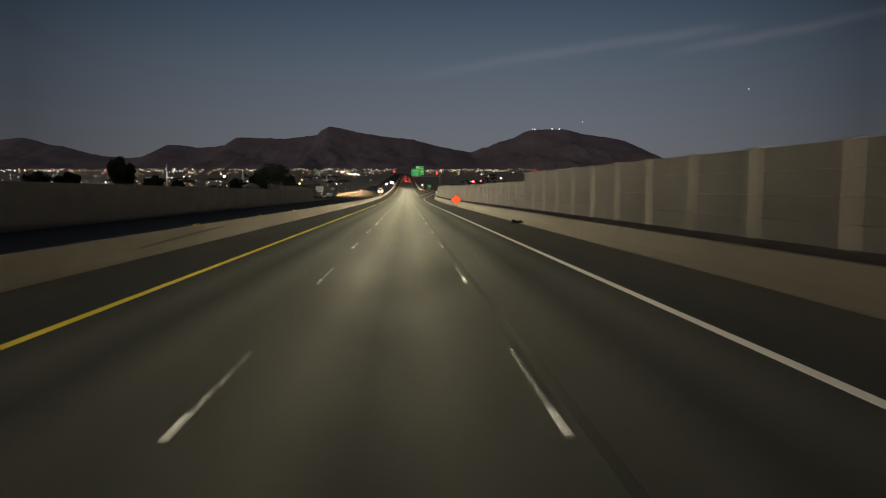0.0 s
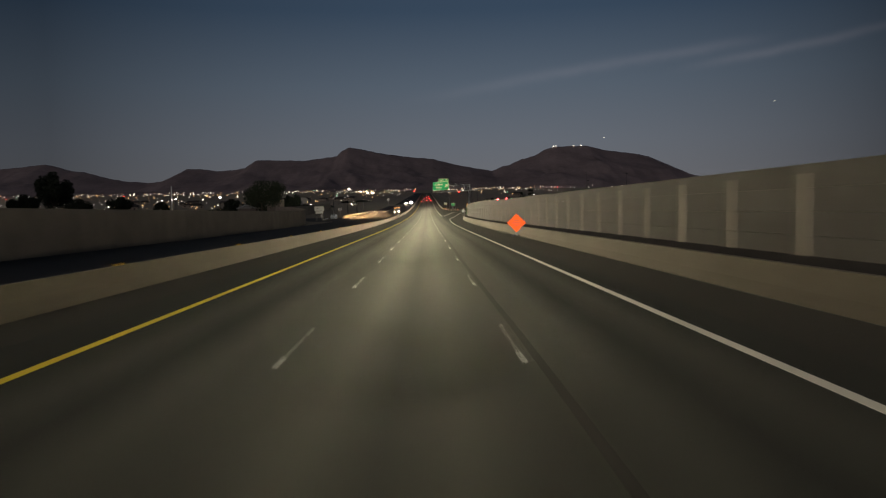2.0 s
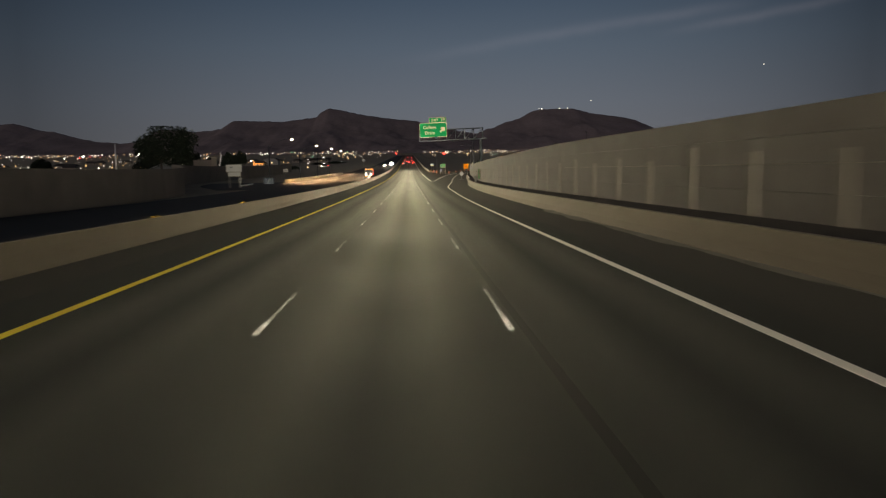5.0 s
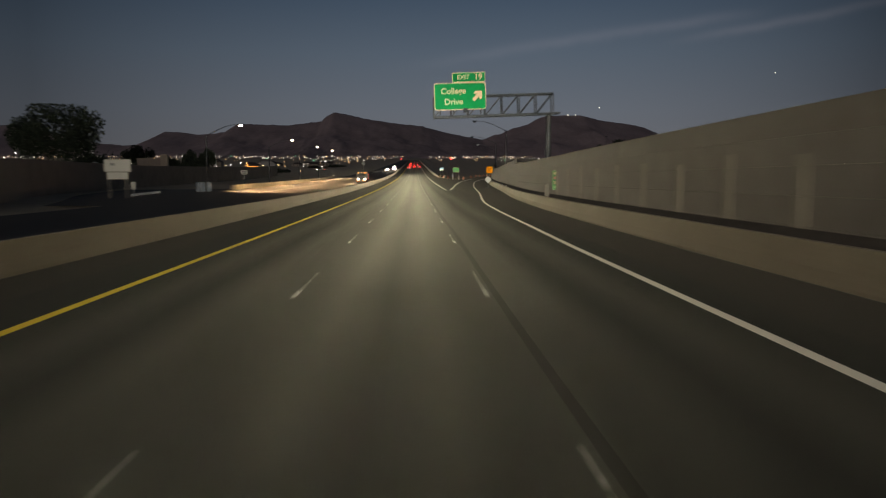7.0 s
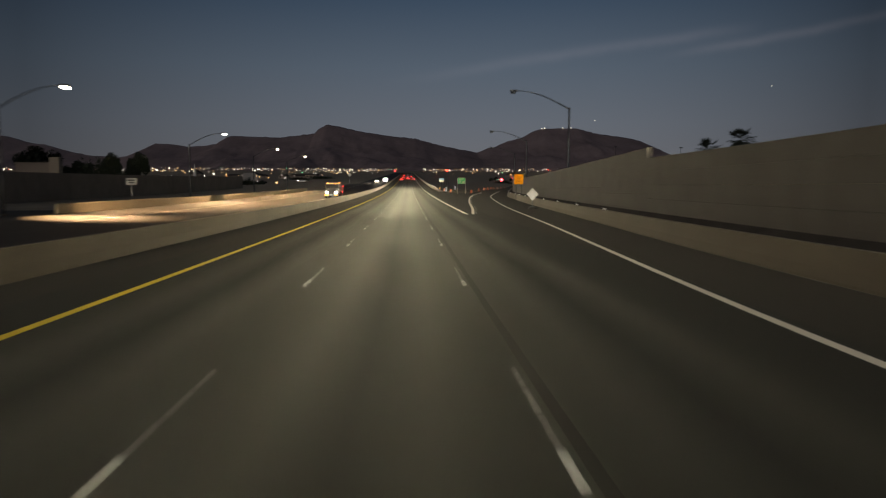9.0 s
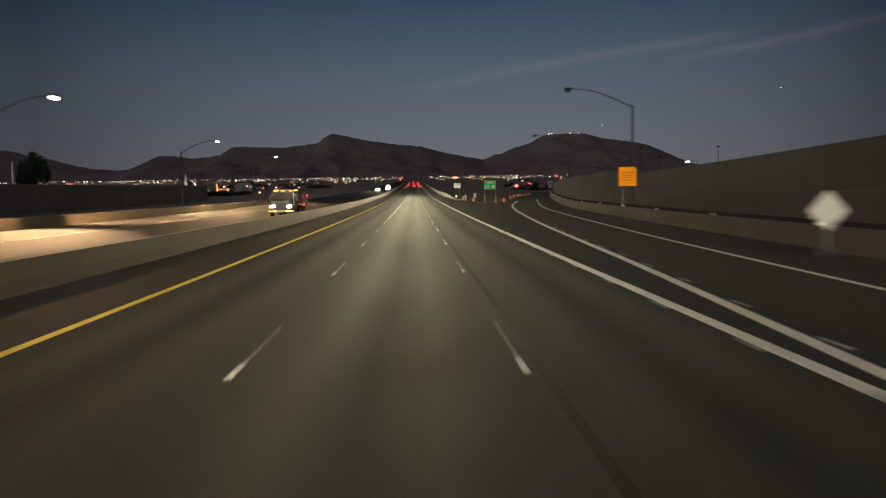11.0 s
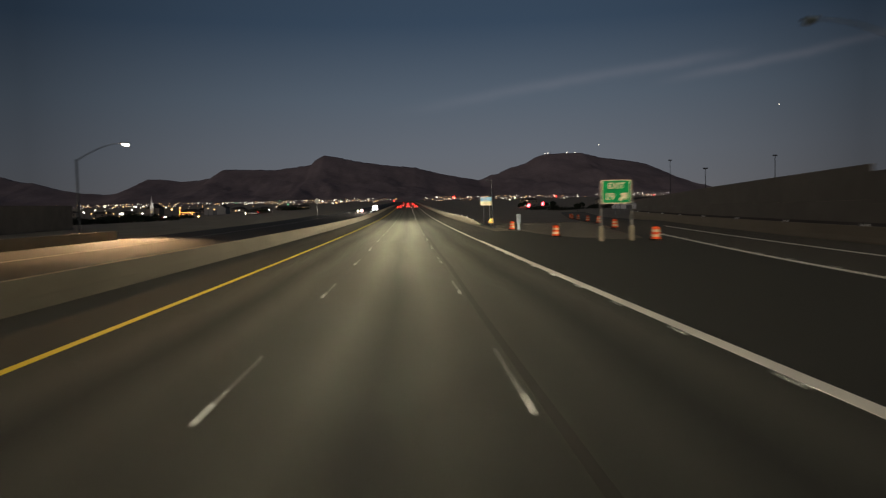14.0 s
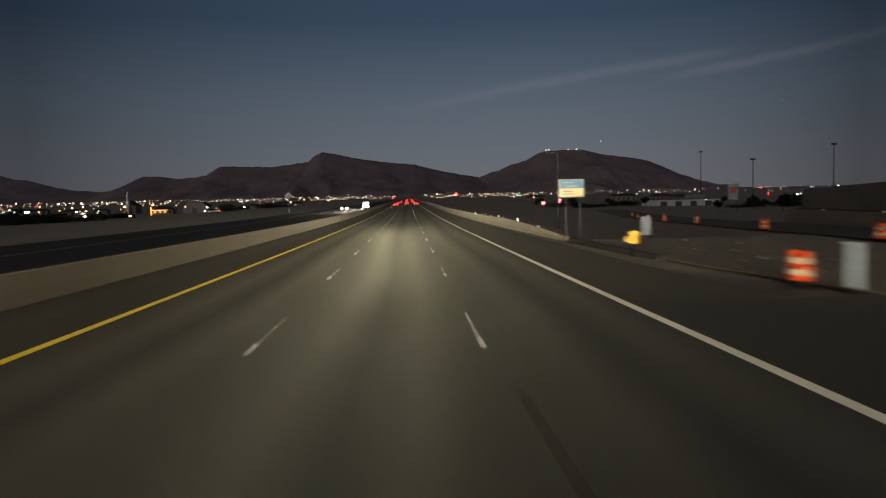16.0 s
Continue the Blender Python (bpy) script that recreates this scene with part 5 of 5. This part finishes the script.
for (xa, za), (xb, zb) in (((16.6, 5.98), (8.9, 9.06)), ((8.9, 9.06), (-8.9, 9.06)), ((-8.9, 9.06), (-16.6, 5.98))):
    v = [bm.verts.new(p) for p in ((xa, -0.6, za), (xb, -0.6, zb), (xb, 26.6, zb), (xa, 26.6, za), (xa, -0.6, za + 0.3), (xb, -0.6, zb + 0.3), (xb, 26.6, zb + 0.3), (xa, 26.6, za + 0.3))]
    for q in ((0, 1, 2, 3), (4, 7, 6, 5), (0, 4, 5, 1), (3, 2, 6, 7), (0, 3, 7, 4), (1, 5, 6, 2)):
        bm.faces.new([v[k] for k in q])
part("roof", bm, ROOF, hall)
part("door", cube(-3, 3, -0.1, 0.0, -0.5, 4.2), STEEL, hall)
SPIREC = material("white_steeple_paint", (0.78, 0.77, 0.74), 0.6, vary=0.1, scale=0.4)
# buildings close behind the block wall
g = empty("block_house", pose(-69.5, 404, ground_z(-69.5, 404), 0, 0, 8), "plain tan block building behind the wall", "building")
base = road_z(402) - ground_z(-69.5, 404)
part("wall", cube(-1.5, 4.2, -3, 5, -0.5, base + 6.0, bevel=0.04), WALLD, g)
part("parapet", cube(-1.65, 4.35, -3.15, 5.15, base + 6.0, base + 6.25, bevel=0.03), WALLD, g)
part("corner_tower", cube(4.2, 5.9, -3.2, -1.2, -0.5, base + 7.2, bevel=0.04), STUCCO, g, "pale corner tower")
g = empty("gable_house", pose(-77, 390, ground_z(-77, 390), 0, 0, 20), "small pale house with a white gabled roof behind the wall", "house", "houses of the town")
base = road_z(388) - ground_z(-77, 390)
part("wall", cube(-3.4, 3.4, -3, 4, -0.5, base + 3.6), WALLD, g)
bm = bmesh.new()
rows = [[bm.verts.new((x, y, base + z)) for x, z in ((-3.9, 3.5), (0, 5.1), (3.9, 3.5), (3.9, 3.65), (0, 5.25), (-3.9, 3.65))] for y in (-3.4, 4.4)]
for k in range(6):
    q = (k + 1) % 6
    bm.faces.new((rows[0][k], rows[0][q], rows[1][q], rows[1][k]))
bm.faces.new(rows[0][::-1])
bm.faces.new(rows[1])
part("roof", bm, PALEW, g, "white gabled roof")
bm = bmesh.new()
v = [bm.verts.new((x, -2.99, base + z)) for x, z in ((-3.4, 3.6), (3.4, 3.6), (0, 4.98))]
bm.faces.new(v)
part("gable", bm, PALEW, g)
g = empty("flagpole", pose(-237, 784, ground_z(-237, 784)), "tall slim white pole in the town", "pole")
h = 8.2 - ground_z(-237, 784)
bm = bmesh.new()
tube(bm, [(0, 0, -0.3), (0, 0, h * 0.5), (0, 0, h)], [0.9, 0.75, 0.5], 8)
part("pole", bm, SPIREC, g, smooth=True)
# unseen spot, added so that the pole reads white
lamp("pole_floodlight", "SPOT", 5000, (1.0, 0.95, 0.85), look((-233, 774, ground_z(-233, 774) + 1), (-237, 784, 2)), cone=60, blend=0.8, soft=0.3)
# emission stands in for amber lamplight falling on fascia and pillar
AMBERW = material("amber_glow_trim", (0.8, 0.4, 0.1), emit=(1.0, 0.36, 0.06), strength=3.2, vary=0)
lodge = house(-152, 950, 12, 9, 3.2, 5, "low house with amber-lit windows and a glowing fascia", lit=(0, 1, 2), bays=4)
part("glow_fascia", cube(-6.2, 3.0, -5.2, -5.05, 2.75, 3.1), AMBERW, lodge, "fascia under the eaves, glowing amber by itself")
part("glow_pillar", cube(-6.8, -6.3, -5.6, -5.1, -0.4, 5.0), AMBERW, lodge, "tall porch pillar, glowing amber by itself")
for k in range(34):
    x = -rng.uniform(95, 460)
    y = rng.uniform(640, 1300)
    if x > wall_left_x(min(y, 533)) - 20 and y < 560:
        x -= 30
    if -0.42 < x / (y - 458) < -0.2 and y < 1070:
        y += 420
    house(x, y, rng.uniform(10, 18), rng.uniform(8, 10), rng.uniform(2.6, 3.6), rng.uniform(-20, 20), "stucco house with a low tiled roof in the dark town", lit=(rng.randrange(2),) if rng.random() < 0.35 else ())
for k in range(5):
    house(rng.uniform(80, 300), rng.uniform(1030, 1400), rng.uniform(12, 24), 10, rng.uniform(3.5, 6), rng.uniform(-15, 15), "low building near the signals in the dark town")

g = empty("warehouse", pose(126, 812, -14.6, 0, 0, 4), "long low white industrial building", "building")
part("wall", cube(-15, 15, -9, 9, -2.5, 4.0), CLAD, g)
part("roof_edge", cube(-15.3, 15.3, -9.3, 9.3, 4.0, 4.3), STEEL, g)
for k in range(4):
    part("door", cube(-13 + 7 * k, -10 + 7 * k, -9.08, -9.0, 0, 3.2), STEEL, g)
part("roof_unit", cube(4, 10, -4, 4, 4.3, 6), PALEW, g)

# spot added to brighten the pale steeple; its source is not seen
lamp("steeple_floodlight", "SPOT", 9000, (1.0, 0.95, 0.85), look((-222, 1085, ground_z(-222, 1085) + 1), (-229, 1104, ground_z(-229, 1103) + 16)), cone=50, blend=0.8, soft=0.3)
g = empty("church", pose(-229, 1103, ground_z(-229, 1103)) @ Matrix.Diagonal((0.65, 0.65, 0.85, 1)), "small church with a pale pointed steeple", "church")
part("nave", cube(-9, 9, 4, 26, -0.5, 8), STUCCO, g)
bm = bmesh.new()
v = [bm.verts.new(p) for p in ((-9.5, 3.5, 8), (9.5, 3.5, 8), (9.5, 26.5, 8), (-9.5, 26.5, 8), (0, 3.5, 13), (0, 26.5, 13))]
for q in ((0, 1, 4), (2, 3, 5), (1, 2, 5, 4), (3, 0, 4, 5)):
    bm.faces.new([v[i] for i in q])
part("roof", bm, ROOF, g)
part("tower", cube(-2.0, 2.0, -0.4, 4, -0.5, 11), SPIREC, g, "pale square tower")
bm = bmesh.new()
tube(bm, [(0, 1.8, 11), (0, 1.8, 14), (0, 1.8, 21.5)], [1.9, 1.3, 0.05], 8)
part("spire", bm, SPIREC, g, "pale pointed spire")


# ---- lights of the town ----
def city_lights(name, mat, count, seed, label, lo=-0.9, hi=0.55, d0=650, d1=3100, size=0.0004, rise=(3.5, 4.5, 6, 7.5, 9, 10)):
    r = random.Random(seed)
    verts, faces = [], []
    while count:
        d = d0 + (d1 - d0) * r.random() ** 0.8
        x = d * r.uniform(lo, hi)
        if abs(x) < 35 or (x > 0 and d < 900):
            continue
        # lights gather along streets and lots
        if noise.noise((x * 0.006, d * 0.004, seed)) < -0.12:
            continue
        count -= 1
        z = ground_z(x, d) + r.choice(rise) * min(1.0, (d - 350) / 1300) + 1.6
        s = d * size * min(2.4, r.lognormvariate(-0.15, 0.5))
        i = len(verts)
        for o in ((s, 0, 0), (-s, 0, 0), (0, s, 0), (0, -s, 0), (0, 0, s), (0, 0, -s)):
            verts.append((x + o[0], d + o[1], z + o[2]))
        for a, b in ((0, 2), (2, 1), (1, 3), (3, 0)):
            faces += [(i + a, i + b, i + 4), (i + b, i + a, i + 5)]
    me = bpy.data.meshes.new(name)
    me.from_pydata(verts, [], faces)
    me.materials.append(mat)
    tagged(new(name, me), label, "town lights", kind="stuff")


city_lights("town_lights_white", C_WHITE, 640, 1, "many small white lamps of the distant town", hi=0.12, size=0.00034)
city_lights("town_lights_amber", C_AMBER, 420, 2, "many small amber lamps of the distant town", hi=0.12, size=0.00034)
city_lights("town_lights_white", C_WHITE, 170, 18, "scattered white lamps beyond the exit ramp", lo=0.1, hi=0.6, size=0.0003)
city_lights("town_lights_amber", C_AMBER, 50, 19, "scattered amber lamps beyond the exit ramp", lo=0.1, hi=0.6, size=0.0003)
city_lights("town_lights_white", C_WHITE, 130, 14, "a loose row of white lamps along the mountain foot", lo=-0.95, hi=0.15, d0=1900, d1=3100, size=0.0003)
city_lights("town_lights_amber", C_AMBER, 100, 15, "a loose row of amber lamps along the mountain foot", lo=-0.95, hi=0.15, d0=1900, d1=3100, size=0.0003)
city_lights("town_lights_green", C_GREEN, 14, 3, "few small green lamps of the distant town")
city_lights("town_lights_red", TAIL, 14, 6, "few small red lamps of the distant town", size=0.0005)

city_lights("street_lights_near", C_WHITE, 60, 9, "scattered white street lamps among the near houses", lo=-0.6, hi=-0.13, d0=560, d1=1000, size=0.0005, rise=(1.5, 2.5, 3.5, 5))
city_lights("street_lights_near", C_AMBER, 45, 11, "scattered amber lamps among the near houses", lo=-0.6, hi=-0.13, d0=560, d1=1000, size=0.0005, rise=(1.5, 2.5, 3.5, 5))

YARDW = material("yard_lamp_glow", (0.9, 0.9, 0.85), emit=(1.0, 0.93, 0.8), strength=14, vary=0)
YARDA = material("yard_lamp_amber_glow", (0.9, 0.7, 0.4), emit=(1.0, 0.6, 0.22), strength=8, vary=0)


def yard_lamp(x, y, z, size, mat, label):
    """A lamp on a slim post; z is the height of its globe."""
    h = max(1.2, z - ground_z(x, y))
    g = empty("yard_lamp", pose(x, y, z - h), label, "lamp", "yard lamps of the town")
    bm = bmesh.new()
    tube(bm, [(0, 0, -0.3), (0, 0, h)], [0.09, 0.06], 6)
    part("post", bm, POLE, g)
    bm = bmesh.new()
    bmesh.ops.create_icosphere(bm, subdivisions=2, radius=size, matrix=Matrix.Translation((0, 0, h)) @ Matrix.Diagonal((1.3, 1, 0.75, 1)))
    part("globe", bm, mat, g, "glowing globe", smooth=True)


for x, y, z, r, m in ((-102, 442, -1.35, 0.75, YARDW), (-128, 455, -1.8, 0.4, YARDW), (-134, 452, -2.4, 0.35, YARDW), (-87, 640, -8.9, 0.6, YARDW), (-74, 640, -10.2, 0.4, YARDW), (-64.5, 642, -10.3, 0.4, YARDA), (-108, 760, -8.2, 0.55, YARDA), (-124, 760, -6.6, 0.45, YARDW), (-101, 700, -9.4, 0.3, YARDW), (-94, 690, -9.2, 0.28, YARDA), (-131, 720, -8.4, 0.32, YARDW), (-82, 780, -9.2, 0.35, YARDW), (-112, 840, -8.2, 0.35, YARDA), (-71, 800, -9.5, 0.3, YARDW), (-140, 800, -8.0, 0.4, YARDW), (118, 760, -10.6, 0.3, YARDW), (160, 770, -9.3, 0.35, YARDW), (162, 771, -9.2, 0.3, YARDW)):
    yard_lamp(x, y, z, r * 0.62, m, "slim yard lamp glowing white among the houses" if m is YARDW else "slim yard lamp glowing amber among the houses")
for x, y, rz in ((-80.5, 641, 80), (-77.5, 644, 75), (-122, 690, 95), (-60, 700, 100)):
    c = car(x, y, False, CARBODY, "dark car with lamps lit on a side street", None, 0, "cars on the side street")
    c.matrix_world = pose(x, y, ground_z(x, y), 0, 0, rz)

# masts with beacons on the ridge, and two planets
for x, h in ((742, 10), (757, 6), (772, 14), (860, 5), (905, 6)):
    z = ridge(x) - 3
    g = empty("radio_mast", pose(x, 4585, z), "thin radio mast with a white beacon on the ridge", "mast", "radio masts")
    bm = bmesh.new()
    tube(bm, [(0, 0, -6), (0, 0, h)], [0.8, 0.3], 6)
    part("pole", bm, DARKSTEEL, g)
    if x != 772:
        bm = bmesh.new()
        bmesh.ops.create_icosphere(bm, subdivisions=1, radius=2.4, matrix=Matrix.Translation((0, -1, min(h, 7))))
        part("beacon", bm, C_WHITE, g, "glowing white beacon")
bm = bmesh.new()
bmesh.ops.create_icosphere(bm, subdivisions=1, radius=2.2)
ob = thing("planet", bm, C_WHITE, "bright planet low in the dusk sky", "star", kind="structure")
ob.matrix_world = pose(2065, 4650, 487)
ob = copy_thing(ob, pose(1054, 4650, 288))

SCUFF = material("rubber_scuff", (0.075, 0.066, 0.05), 0.9, vary=0.4, scale=4.0)
# rubber scuff on the median barrier
bm = bmesh.new()
rows = []
for i in range(14):
    y = 27 + i
    z = 0.3 + 0.018 * i
    h = 0.05 + 0.05 * math.sin(math.pi * i / 13)
    rows.append([bm.verts.new((-9.45 + 0.176 - 0.17 * (q - 0.33) + 0.004, y, road_z(y) + q)) for q in (z, z + h)])
for a, b in zip(rows, rows[1:]):
    bm.faces.new((a[0], a[1], b[1], b[0]))
thing("tyre_scuff", bm, SCUFF, "dark tyre scuff along the median barrier face", "scuff mark", kind="structure")
